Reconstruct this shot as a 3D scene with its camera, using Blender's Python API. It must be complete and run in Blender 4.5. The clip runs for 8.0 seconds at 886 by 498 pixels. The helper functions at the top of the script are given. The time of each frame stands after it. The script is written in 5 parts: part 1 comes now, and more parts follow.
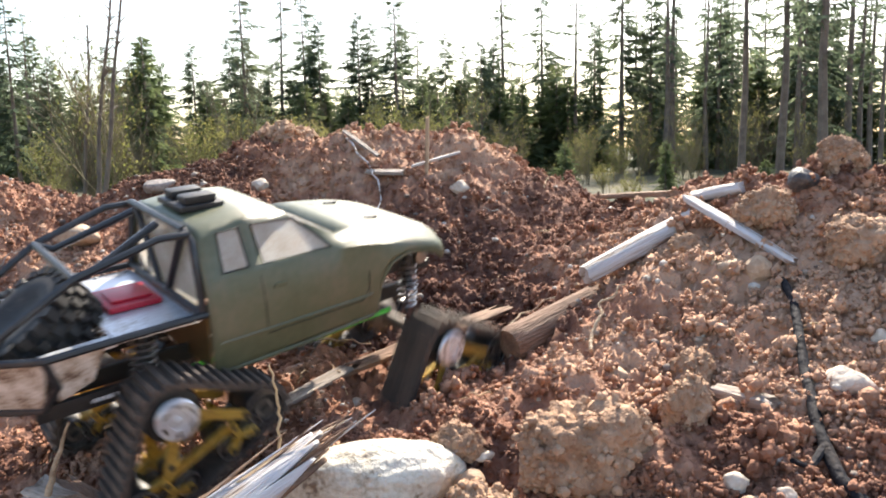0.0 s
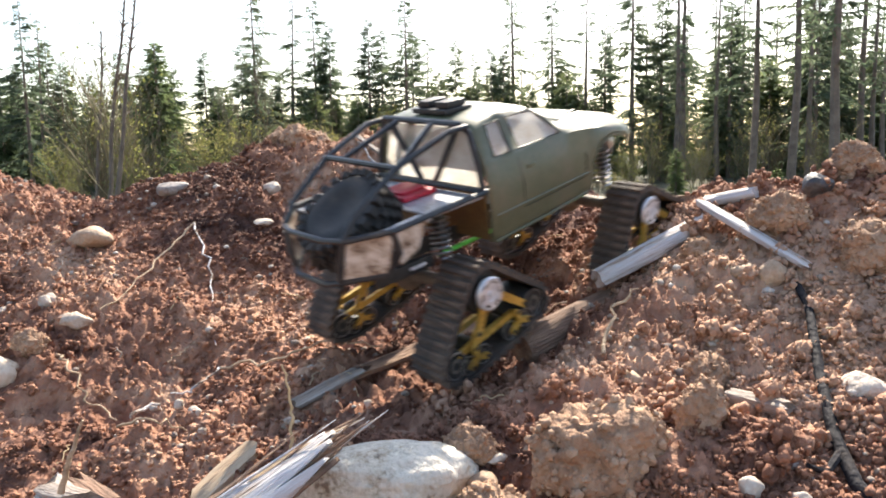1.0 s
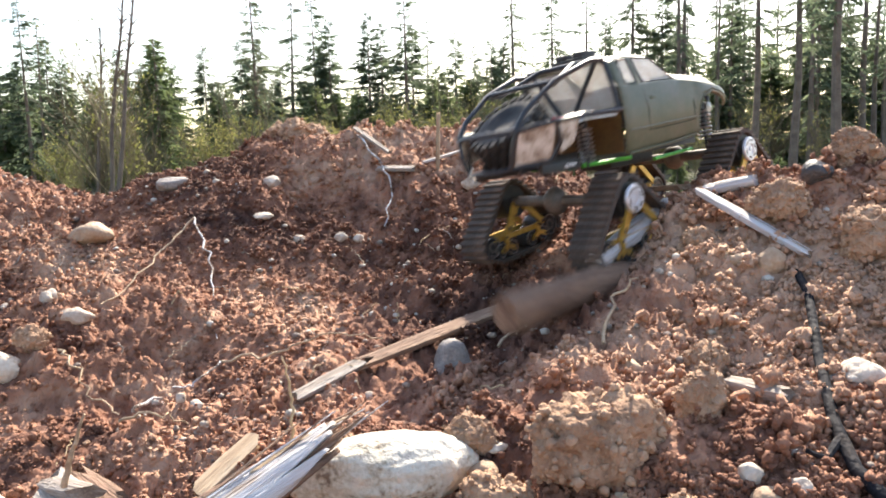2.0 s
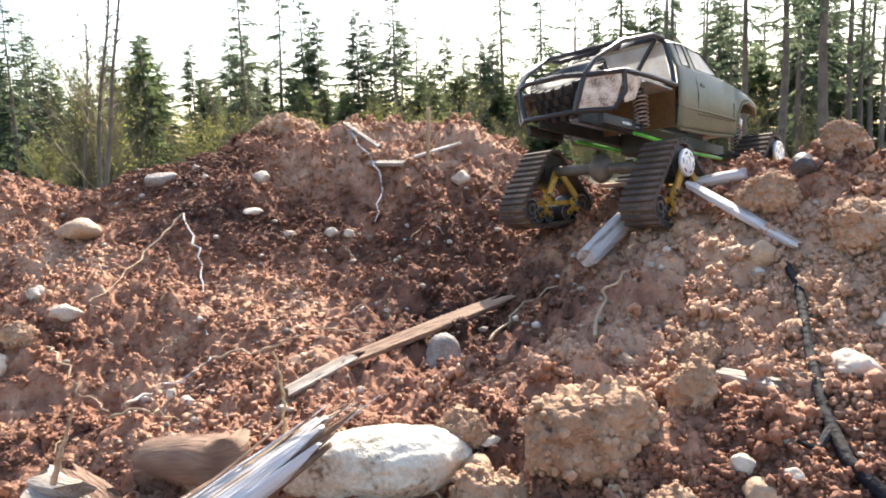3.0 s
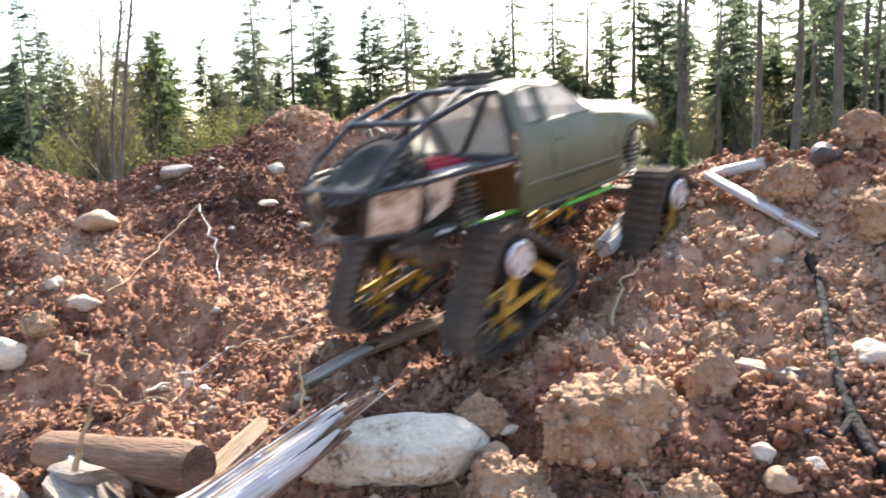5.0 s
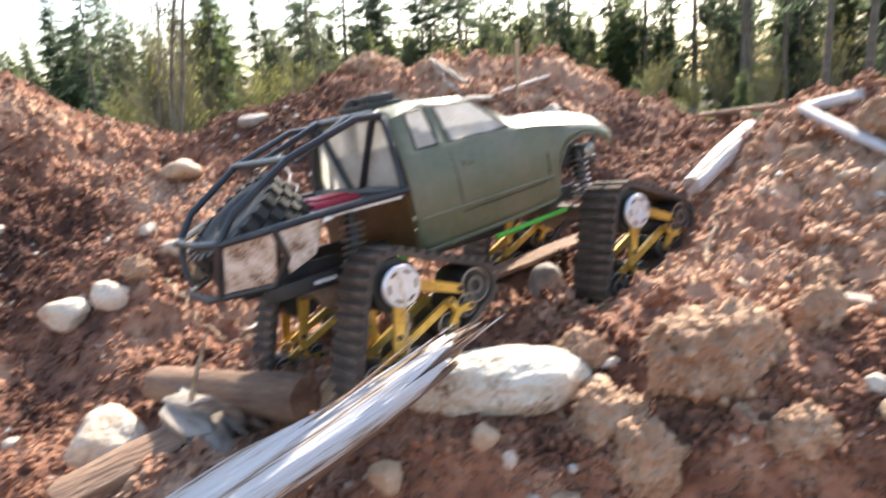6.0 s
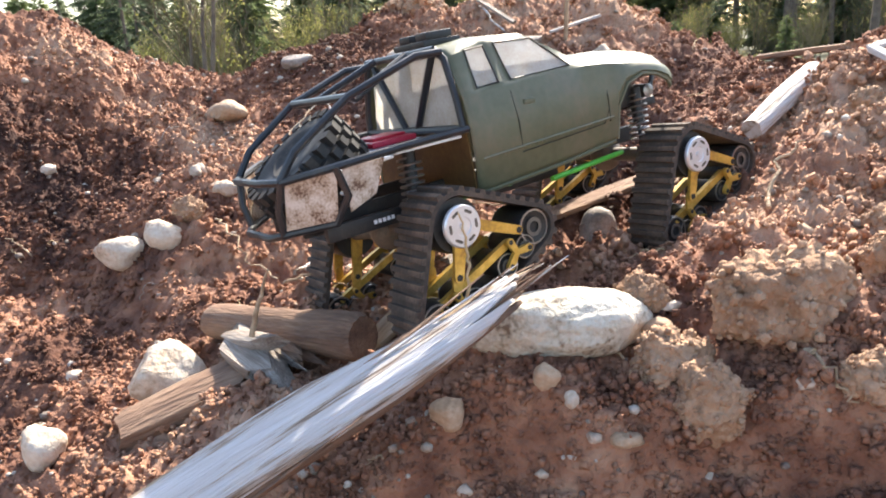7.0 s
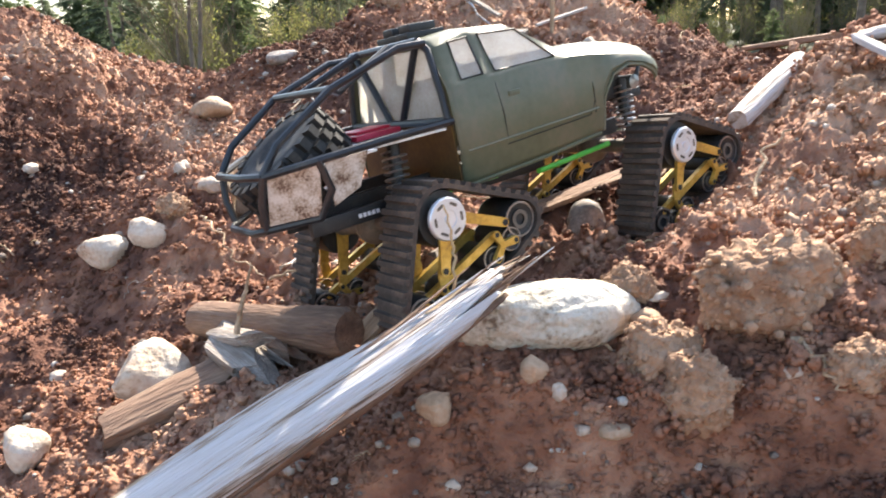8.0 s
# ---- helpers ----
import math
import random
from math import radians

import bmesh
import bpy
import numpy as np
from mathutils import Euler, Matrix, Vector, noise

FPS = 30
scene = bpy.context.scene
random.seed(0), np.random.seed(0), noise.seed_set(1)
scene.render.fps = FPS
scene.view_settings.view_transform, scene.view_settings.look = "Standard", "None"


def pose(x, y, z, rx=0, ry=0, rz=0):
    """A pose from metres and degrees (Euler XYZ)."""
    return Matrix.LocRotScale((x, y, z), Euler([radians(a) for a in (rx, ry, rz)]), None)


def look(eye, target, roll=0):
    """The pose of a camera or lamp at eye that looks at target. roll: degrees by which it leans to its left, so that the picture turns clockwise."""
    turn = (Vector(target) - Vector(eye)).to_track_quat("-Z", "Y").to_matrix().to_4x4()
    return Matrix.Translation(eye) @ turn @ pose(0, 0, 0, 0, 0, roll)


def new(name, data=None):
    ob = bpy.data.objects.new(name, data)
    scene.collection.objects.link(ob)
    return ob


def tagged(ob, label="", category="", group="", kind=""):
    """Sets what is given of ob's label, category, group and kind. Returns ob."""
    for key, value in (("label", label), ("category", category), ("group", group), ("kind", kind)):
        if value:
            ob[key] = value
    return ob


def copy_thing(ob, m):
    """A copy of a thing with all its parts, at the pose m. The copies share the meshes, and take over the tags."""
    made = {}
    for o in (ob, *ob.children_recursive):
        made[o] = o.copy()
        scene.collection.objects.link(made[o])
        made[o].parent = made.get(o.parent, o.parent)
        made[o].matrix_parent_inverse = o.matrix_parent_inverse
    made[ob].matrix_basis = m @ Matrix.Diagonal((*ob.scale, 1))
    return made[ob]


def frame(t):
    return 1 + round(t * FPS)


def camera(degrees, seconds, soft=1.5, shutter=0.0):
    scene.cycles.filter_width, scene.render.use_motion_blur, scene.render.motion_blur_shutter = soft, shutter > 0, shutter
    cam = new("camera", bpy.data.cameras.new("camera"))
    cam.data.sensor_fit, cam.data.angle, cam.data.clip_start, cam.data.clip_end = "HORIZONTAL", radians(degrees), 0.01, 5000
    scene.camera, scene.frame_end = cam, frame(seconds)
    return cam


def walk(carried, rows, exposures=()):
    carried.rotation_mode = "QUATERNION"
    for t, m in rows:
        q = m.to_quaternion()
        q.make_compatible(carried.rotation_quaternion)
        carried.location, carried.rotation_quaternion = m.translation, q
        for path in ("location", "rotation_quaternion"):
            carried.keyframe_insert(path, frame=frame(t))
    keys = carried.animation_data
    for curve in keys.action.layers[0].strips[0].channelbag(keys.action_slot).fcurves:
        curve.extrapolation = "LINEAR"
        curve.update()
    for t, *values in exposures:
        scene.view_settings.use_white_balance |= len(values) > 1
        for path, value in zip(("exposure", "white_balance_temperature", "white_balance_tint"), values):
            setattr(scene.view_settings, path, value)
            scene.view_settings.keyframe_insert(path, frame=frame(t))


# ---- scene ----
cam = camera(62.0, 8.0, soft=1.8, shutter=0.9)
PATH = [
    (0, (0.219, -0.022, 0.785), (0.294, 1.959, 0.521), -1.5),
    (0.5, (0.224, -0.023, 0.783), (0.293, 1.961, 0.542), -1.2),
    (1, (0.215, -0.022, 0.78), (0.266, 1.963, 0.535), -1.2),
    (2.5, (0.219, -0.023, 0.777), (0.27, 1.958, 0.506), -2.1),
    (3, (0.216, -0.021, 0.775), (0.289, 1.959, 0.501), -2.0),
    (3.5, (0.216, -0.019, 0.773), (0.309, 1.96, 0.501), -2.2),
    (4, (0.215, -0.019, 0.772), (0.305, 1.96, 0.496), -2.3),
    (5.5, (0.2, -0.024, 0.766), (0.18, 1.951, 0.452), -2.5),
    (6, (0.17, -0.027, 0.758), (0.059, 1.928, 0.35), -3.6),
    (6.5, (0.15, -0.027, 0.755), (-0.042, 1.896, 0.241), -4.1),
    (7, (0.142, -0.026, 0.752), (-0.053, 1.89, 0.212), -3.5),
    (7.5, (0.136, -0.018, 0.742), (-0.046, 1.895, 0.188), -4.2),
    (8, (0.146, -0.021, 0.747), (-0.025, 1.894, 0.198), -4.0),
]
walk(cam, [(t, look(eye, target, roll)) for t, eye, target, roll in PATH],
     exposures=[(0, 1.33), (1.2, 1.33), (2.5, 1.48), (4.2, 1.48), (5.5, 1.66), (6.5, 1.60), (8, 1.58)])

# ---------------------------------------------------------------- daylight
SUN_FROM = Vector((0.25, 0.70, 0.70)).normalized()
world = bpy.data.worlds.new("daylight")
scene.world = world
world.use_nodes = True
wn = world.node_tree
sky = wn.nodes.new("ShaderNodeTexSky")
sky.sky_type, sky.sun_disc = "NISHITA", False
sky.sun_elevation = math.asin(SUN_FROM.z)
sky.sun_rotation = math.atan2(SUN_FROM.x, SUN_FROM.y)
sky.air_density, sky.dust_density, sky.ozone_density = 1.2, 2.0, 1.0
wn.links.new(sky.outputs[0], wn.nodes["Background"].inputs[0])
wn.nodes["Background"].inputs[1].default_value = 0.135
sun = new("sun", bpy.data.lights.new("sun", "SUN"))
sun.data.energy, sun.data.angle, sun.data.color = 5.0, radians(0.6), (1.0, 0.90, 0.76)
sun.matrix_world = look(SUN_FROM * 20, (0, 0, 0))


# ---------------------------------------------------------------- materials
def material(name, base, rough=0.8, metal=0.0):
    m = bpy.data.materials.new(name)
    m.use_nodes = True
    b = m.node_tree.nodes["Principled BSDF"]
    b.inputs["Base Color"].default_value = (*base, 1)
    b.inputs["Roughness"].default_value, b.inputs["Metallic"].default_value = rough, metal
    return m


def grain(m, scale, colours, bump=0.0, bump_scale=None, coords="Object", stops=None, stretch=(1, 1, 1), island=0.0, per_object=0.0):
    """Two scales of noise through a colour ramp into the base colour, and a fine relief."""
    t, b = m.node_tree, m.node_tree.nodes["Principled BSDF"]
    co = t.nodes.new("ShaderNodeTexCoord")
    mp = t.nodes.new("ShaderNodeMapping")
    mp.inputs["Scale"].default_value = stretch
    t.links.new(co.outputs[coords], mp.inputs[0])
    n1, n2, mix, ramp = (t.nodes.new(k) for k in ("ShaderNodeTexNoise", "ShaderNodeTexNoise", "ShaderNodeMath", "ShaderNodeValToRGB"))
    n1.inputs["Scale"].default_value, n1.inputs["Detail"].default_value = scale, 6
    n2.inputs["Scale"].default_value, n2.inputs["Detail"].default_value = scale * 9, 4
    mix.operation, mix.inputs[1].default_value = "MULTIPLY_ADD", 0.35
    t.links.new(mp.outputs[0], n1.inputs[0]), t.links.new(mp.outputs[0], n2.inputs[0])
    t.links.new(n2.outputs[0], mix.inputs[0])
    low = t.nodes.new("ShaderNodeMath")
    low.operation, low.inputs[1].default_value, low.inputs[2].default_value = "MULTIPLY_ADD", 0.65, 0.0
    t.links.new(n1.outputs[0], low.inputs[0]), t.links.new(low.outputs[0], mix.inputs[2])
    value = mix.outputs[0]
    for amount, kind, socket in ((island, "ShaderNodeNewGeometry", "Random Per Island"), (per_object, "ShaderNodeObjectInfo", "Random")):
        if amount:
            geo, add = t.nodes.new(kind), t.nodes.new("ShaderNodeMath")
            add.operation, add.inputs[1].default_value = "MULTIPLY_ADD", amount
            off = t.nodes.new("ShaderNodeMath")
            off.operation, off.inputs[1].default_value = "SUBTRACT", amount / 2
            t.links.new(geo.outputs[socket], add.inputs[0]), t.links.new(value, add.inputs[2])
            t.links.new(add.outputs[0], off.inputs[0])
            value = off.outputs[0]
    t.links.new(value, ramp.inputs[0])
    stops = stops or [0.3 + 0.4 * i / max(1, len(colours) - 1) for i in range(len(colours))]
    e = ramp.color_ramp.elements
    while len(e) < len(colours):
        e.new(0.5)
    for k, (c, s) in enumerate(zip(colours, stops)):
        e[k].position, e[k].color = s, (*c, 1)
    t.links.new(ramp.outputs[0], b.inputs["Base Color"])
    if bump:
        n3, bp = t.nodes.new("ShaderNodeTexNoise"), t.nodes.new("ShaderNodeBump")
        n3.inputs["Scale"].default_value, n3.inputs["Detail"].default_value = bump_scale or scale * 5, 8
        bp.inputs["Strength"].default_value, bp.inputs["Distance"].default_value = bump, 0.01
        t.links.new(mp.outputs[0], n3.inputs[0])
        t.links.new(n3.outputs[0], bp.inputs["Height"]), t.links.new(bp.outputs[0], b.inputs["Normal"])
    return m


SOIL = grain(material("soil", (0.2, 0.13, 0.09), 0.95), 3.0, [(0.058, 0.024, 0.016), (0.160, 0.069, 0.042), (0.31, 0.150, 0.092), (0.49, 0.300, 0.198)], 0.9, 110,
             stops=[0.37, 0.46, 0.54, 0.64])
# dry crust and painted sunlight lighten the heap; painted shade darkens the churned lane
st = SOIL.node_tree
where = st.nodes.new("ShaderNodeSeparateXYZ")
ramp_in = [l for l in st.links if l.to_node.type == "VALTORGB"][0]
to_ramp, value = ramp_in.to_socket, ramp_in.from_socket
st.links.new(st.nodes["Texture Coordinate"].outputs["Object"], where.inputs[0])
# the last patch lifts the left slope's tone slightly
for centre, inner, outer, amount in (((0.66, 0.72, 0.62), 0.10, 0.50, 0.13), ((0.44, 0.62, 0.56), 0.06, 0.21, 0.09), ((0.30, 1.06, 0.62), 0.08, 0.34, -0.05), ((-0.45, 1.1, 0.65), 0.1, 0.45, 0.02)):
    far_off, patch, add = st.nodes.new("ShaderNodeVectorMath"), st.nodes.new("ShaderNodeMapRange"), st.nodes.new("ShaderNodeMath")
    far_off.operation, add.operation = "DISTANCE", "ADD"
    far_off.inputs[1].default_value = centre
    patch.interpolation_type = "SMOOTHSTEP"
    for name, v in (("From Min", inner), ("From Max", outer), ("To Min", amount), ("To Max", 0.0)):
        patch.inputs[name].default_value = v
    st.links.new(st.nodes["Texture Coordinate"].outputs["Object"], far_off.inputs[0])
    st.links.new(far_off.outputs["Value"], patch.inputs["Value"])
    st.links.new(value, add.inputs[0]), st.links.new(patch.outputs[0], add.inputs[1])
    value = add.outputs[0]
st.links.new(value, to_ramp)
PAINT = grain(material("olive_paint", (0.10, 0.105, 0.06), 0.46), 14, [(0.075, 0.083, 0.045), (0.105, 0.112, 0.064), (0.15, 0.13, 0.085)], 0.05, 60)
RUBBER = grain(material("dusty_rubber", (0.03, 0.027, 0.025), 0.8), 25, [(0.026, 0.021, 0.018), (0.065, 0.048, 0.038), (0.17, 0.115, 0.08)])
coat = PAINT.node_tree.nodes["Principled BSDF"]
coat.inputs["Coat Weight"].default_value, coat.inputs["Coat Roughness"].default_value = 0.08, 0.3
BLACK = grain(material("black_plastic", (0.02, 0.02, 0.02), 0.5), 60, [(0.012, 0.012, 0.013), (0.025, 0.024, 0.023), (0.06, 0.05, 0.04)], stops=[0.35, 0.55, 0.72])
CAGE = grain(material("cage_black", (0.02, 0.022, 0.025), 0.35), 50, [(0.014, 0.015, 0.018), (0.024, 0.025, 0.028), (0.07, 0.06, 0.05)], stops=[0.35, 0.55, 0.75])
GREY = grain(material("grey_metal", (0.12, 0.11, 0.10), 0.6, 0.3), 40, [(0.06, 0.055, 0.05), (0.14, 0.12, 0.10), (0.22, 0.17, 0.13)])
STEEL = grain(material("steel", (0.5, 0.5, 0.5), 0.35, 0.9), 60, [(0.3, 0.29, 0.28), (0.5, 0.5, 0.5)])
BRIGHT = grain(material("machined_aluminium", (0.8, 0.8, 0.82), 0.35, 0.6), 60, [(0.65, 0.65, 0.67), (0.85, 0.85, 0.87)])
GOLD = grain(material("gold_anodised", (0.75, 0.42, 0.05), 0.35, 0.55), 30, [(0.34, 0.19, 0.06), (0.64, 0.40, 0.08), (0.80, 0.56, 0.16)], stops=[0.32, 0.48, 0.65])
ALUMINIUM = grain(material("bed_aluminium", (0.6, 0.62, 0.65), 0.35, 0.5), 22, [(0.35, 0.33, 0.31), (0.62, 0.64, 0.68), (0.74, 0.76, 0.8)], stops=[0.35, 0.47, 0.65])
RED = grain(material("red_plastic", (0.5, 0.02, 0.04), 0.4), 40, [(0.35, 0.015, 0.03), (0.6, 0.025, 0.06)])
GREEN = grain(material("green_rod", (0.1, 0.6, 0.05), 0.35), 60, [(0.08, 0.42, 0.05), (0.14, 0.7, 0.08)])
PALE = material("pale_print", (0.75, 0.76, 0.78), 0.5)
SEAM = material("seam", (0.018, 0.02, 0.012), 0.7)
AMBER = grain(material("amber_plastic", (0.25, 0.15, 0.02), 0.35), 20, [(0.05, 0.032, 0.02), (0.12, 0.07, 0.028), (0.19, 0.12, 0.04)])
DIRTY_PLASTIC = grain(material("dirty_plastic", (0.6, 0.5, 0.4), 0.3), 55, [(0.13, 0.075, 0.05), (0.42, 0.33, 0.25), (0.66, 0.59, 0.52)], stops=[0.42, 0.49, 0.62])
LEXAN = grain(material("lexan", (0.7, 0.68, 0.62), 0.12), 45, [(0.55, 0.5, 0.42), (0.8, 0.8, 0.8)])
LEXAN.node_tree.nodes["Principled BSDF"].inputs["Alpha"].default_value = 0.32
BARK = grain(material("bark", (0.1, 0.07, 0.05), 0.9), 4, [(0.08, 0.06, 0.05), (0.15, 0.115, 0.09), (0.22, 0.175, 0.14)])
NEEDLES = grain(material("needles", (0.04, 0.07, 0.03), 0.7), 0.6, [(0.085, 0.115, 0.075), (0.125, 0.16, 0.095), (0.18, 0.21, 0.125)], per_object=0.25, island=0.2)

SOIL_LUMP = grain(material("dry_soil", (0.3, 0.2, 0.13), 0.95), 24, [(0.27, 0.155, 0.095), (0.42, 0.26, 0.162), (0.54, 0.36, 0.24)], 0.9, 140, per_object=0.15)
PEBBLE = grain(material("pebble", (0.4, 0.33, 0.27), 0.8), 60, [(0.16, 0.12, 0.10), (0.34, 0.27, 0.21), (0.52, 0.46, 0.40)], 0.3, island=0.5)
PALE_STONE = grain(material("pale_stone", (0.5, 0.42, 0.34), 0.75), 30, [(0.30, 0.22, 0.16), (0.50, 0.41, 0.33), (0.62, 0.54, 0.45)], 0.4, per_object=0.2)
TAN_STONE = grain(material("tan_stone", (0.4, 0.28, 0.18), 0.75), 26, [(0.26, 0.165, 0.10), (0.40, 0.275, 0.18), (0.52, 0.40, 0.29)], 0.4, per_object=0.2)
GREY_STONE = grain(material("grey_stone", (0.3, 0.27, 0.25), 0.75), 34, [(0.13, 0.11, 0.10), (0.28, 0.235, 0.205), (0.45, 0.40, 0.36)], 0.4)
WHITE_STONE = grain(material("white_stone", (0.6, 0.53, 0.45), 0.75), 22, [(0.34, 0.22, 0.14), (0.58, 0.46, 0.35), (0.70, 0.62, 0.52)], 0.5, stops=[0.36, 0.48, 0.64])
MOTTLED_STONE = grain(material("mottled_stone", (0.5, 0.5, 0.44), 0.85), 26, [(0.20, 0.15, 0.11), (0.46, 0.40, 0.31), (0.60, 0.55, 0.46), (0.68, 0.61, 0.51)], 0.8, 90, stops=[0.36, 0.43, 0.52, 0.66])
WOOD_PALE = grain(material("pale_wood", (0.6, 0.55, 0.5), 0.7), 10, [(0.12, 0.075, 0.05), (0.34, 0.26, 0.20), (0.50, 0.46, 0.44), (0.58, 0.56, 0.57)], 0.5, 60, stops=[0.39, 0.44, 0.49, 0.64], stretch=(0.35, 7, 7))
WOOD_TAN = grain(material("tan_wood", (0.4, 0.28, 0.18), 0.8), 10, [(0.20, 0.12, 0.07), (0.42, 0.30, 0.19), (0.55, 0.43, 0.30)], 0.4, 60, stretch=(0.6, 6, 6))
WOOD_BROWN = grain(material("brown_wood", (0.2, 0.12, 0.08), 0.85), 10, [(0.08, 0.045, 0.03), (0.22, 0.13, 0.085), (0.36, 0.24, 0.16)], 0.6, 60, stretch=(0.6, 5, 5))
WOOD_GREY = grain(material("grey_wood", (0.3, 0.26, 0.22), 0.8), 10, [(0.10, 0.07, 0.055), (0.28, 0.23, 0.19), (0.50, 0.44, 0.39)], 0.6, 60, stretch=(0.6, 7, 7))
STRAW = grain(material("straw", (0.55, 0.4, 0.22), 0.7), 30, [(0.40, 0.27, 0.14), (0.60, 0.45, 0.26)])
DARK_BARK = grain(material("dark_bark", (0.03, 0.03, 0.035), 0.75), 30, [(0.010, 0.010, 0.013), (0.022, 0.021, 0.025), (0.06, 0.045, 0.035)], 0.6, 90, stops=[0.35, 0.55, 0.76])
DARK_BARK.node_tree.nodes["Principled BSDF"].inputs["Specular IOR Level"].default_value = 0.12
TYRE = grain(material("tyre_rubber", (0.02, 0.02, 0.02), 0.7), 30, [(0.012, 0.012, 0.012), (0.028, 0.026, 0.025), (0.08, 0.065, 0.055)], stops=[0.35, 0.52, 0.72])
TWIG_BARK = grain(material("twig_bark", (0.2, 0.16, 0.09), 0.85), 3, [(0.08, 0.065, 0.04), (0.16, 0.13, 0.075), (0.25, 0.205, 0.12)], per_object=0.3)
SPRING_LEAF = grain(material("spring_leaf", (0.2, 0.22, 0.06), 0.6), 1.5, [(0.12, 0.13, 0.04), (0.20, 0.20, 0.06), (0.30, 0.27, 0.10)], island=0.3, per_object=0.3)
NEEDLES_LIGHT = grain(material("light_needles", (0.06, 0.10, 0.03), 0.7), 0.6, [(0.10, 0.135, 0.065), (0.155, 0.195, 0.085), (0.22, 0.25, 0.11)], per_object=0.3, island=0.2)


# beyond the clearing the soil gives way to moss and litter
far_mix, litter, depth = st.nodes.new("ShaderNodeMix"), st.nodes.new("ShaderNodeValToRGB"), st.nodes.new("ShaderNodeMapRange")
far_mix.data_type = "RGBA"
litter_noise = st.nodes.new("ShaderNodeTexNoise")
litter_noise.inputs["Scale"].default_value, litter_noise.inputs["Detail"].default_value = 0.8, 6
st.links.new(st.nodes["Texture Coordinate"].outputs["Object"], litter_noise.inputs[0])
st.links.new(litter_noise.outputs[0], litter.inputs[0])
for e, p, c in zip(litter.color_ramp.elements, (0.38, 0.62), ((0.03, 0.035, 0.015, 1), (0.10, 0.085, 0.045, 1))):
    e.position, e.color = p, c
depth.inputs["From Min"].default_value, depth.inputs["From Max"].default_value = 2.5, 12.0
st.links.new(where.outputs[1], depth.inputs["Value"])
st.links.new(depth.outputs[0], far_mix.inputs[0])
st.links.new([n for n in st.nodes if n.type == "VALTORGB" and n != litter][0].outputs[0], far_mix.inputs[6])
st.links.new(litter.outputs[0], far_mix.inputs[7])
st.links.new(far_mix.outputs[2], st.nodes["Principled BSDF"].inputs["Base Color"])


def translucent(m, amount):
    """Lets part of the light through a thin leaf or sheet."""
    t = m.node_tree
    b = t.nodes["Principled BSDF"]
    tr, mix = t.nodes.new("ShaderNodeBsdfTranslucent"), t.nodes.new("ShaderNodeMixShader")
    for l in list(t.links):
        if l.to_socket == b.inputs["Base Color"]:
            t.links.new(l.from_socket, tr.inputs[0])
    out = t.nodes["Material Output"]
    mix.inputs[0].default_value = amount
    t.links.new(b.outputs[0], mix.inputs[1]), t.links.new(tr.outputs[0], mix.inputs[2])
    t.links.new(mix.outputs[0], out.inputs["Surface"])
    return mix


for leaf in (NEEDLES, NEEDLES_LIGHT, SPRING_LEAF):
    translucent(leaf, 0.75)
# thin dusty plastic: part clear, part milky white standing in for sky reflection
milky = translucent(LEXAN, 0.5)
LEXAN.node_tree.nodes["Principled BSDF"].inputs["Alpha"].default_value = 1.0
clear, blend = LEXAN.node_tree.nodes.new("ShaderNodeBsdfTransparent"), LEXAN.node_tree.nodes.new("ShaderNodeMixShader")
blend.inputs[0].default_value = 0.55
LEXAN.node_tree.links.new(clear.outputs[0], blend.inputs[1])
LEXAN.node_tree.links.new(milky.outputs[0], blend.inputs[2])
LEXAN.node_tree.links.new(blend.outputs[0], LEXAN.node_tree.nodes["Material Output"].inputs["Surface"])

# ---------------------------------------------------------------- ground
BACK_HEAPS = [
    (-0.85, 1.50, 0.28, 0.518), (-0.45, 1.35, 0.24, 0.077), (-0.05, 1.62, 0.22, 0.303), (0.25, 1.62, 0.20, 0.253),
    (0.50, 1.50, 0.25, 0.257), (0.72, 1.20, 0.22, 0.153), (0.72, 0.92, 0.17, 0.156), (0.95, 0.90, 0.25, 0.141),
    (-0.30, 1.00, 0.18, 0.159), (0.05, 0.95, 0.18, 0.119), (0.50, 1.02, 0.16, 0.018), (0.30, 1.20, 0.20, 0.167),
    (-0.10, 1.25, 0.20, 0.157), (-0.50, 0.95, 0.18, 0.019), (0.12, 1.10, 0.14, -0.033), (0.20, 0.90, 0.12, 0.044),
    # last two: a hollow on the slope, and a small rise added to shade it
    (-0.30, 1.55, 0.20, 0.166), (-0.12, 0.90, 0.065, -0.036), (-0.10, 1.02, 0.05, 0.018),
]
NEAR_HEAPS = [
    (-0.95, 0.85, 0.30, 0.373), (0.62, 0.68, 0.14, 0.097), (0.45, 0.55, 0.12, 0.088), (0.30, 0.56, 0.10, 0.065),
    (0.17, 0.60, 0.09, 0.090), (0.55, 0.40, 0.16, 0.069), (0.20, 0.38, 0.14, 0.109), (-0.15, 0.45, 0.16, 0.052),
    (-0.15, 0.72, 0.16, 0.078), (0.30, 0.85, 0.15, -0.005), (-0.60, 0.80, 0.25, -0.086), (-0.40, 0.62, 0.16, 0.063),
    (-0.32, 0.78, 0.12, -0.020), (1.20, 0.60, 0.40, 0.313), (0.10, 0.75, 0.12, 0.056), (0.45, 0.85, 0.12, 0.130),
    (0.50, 0.70, 0.12, -0.024), (0.00, 0.55, 0.12, 0.076), (0.30, 0.45, 0.10, -0.021), (0.70, 0.75, 0.15, -0.043),
    (0.35, 0.70, 0.10, 0.105),
]


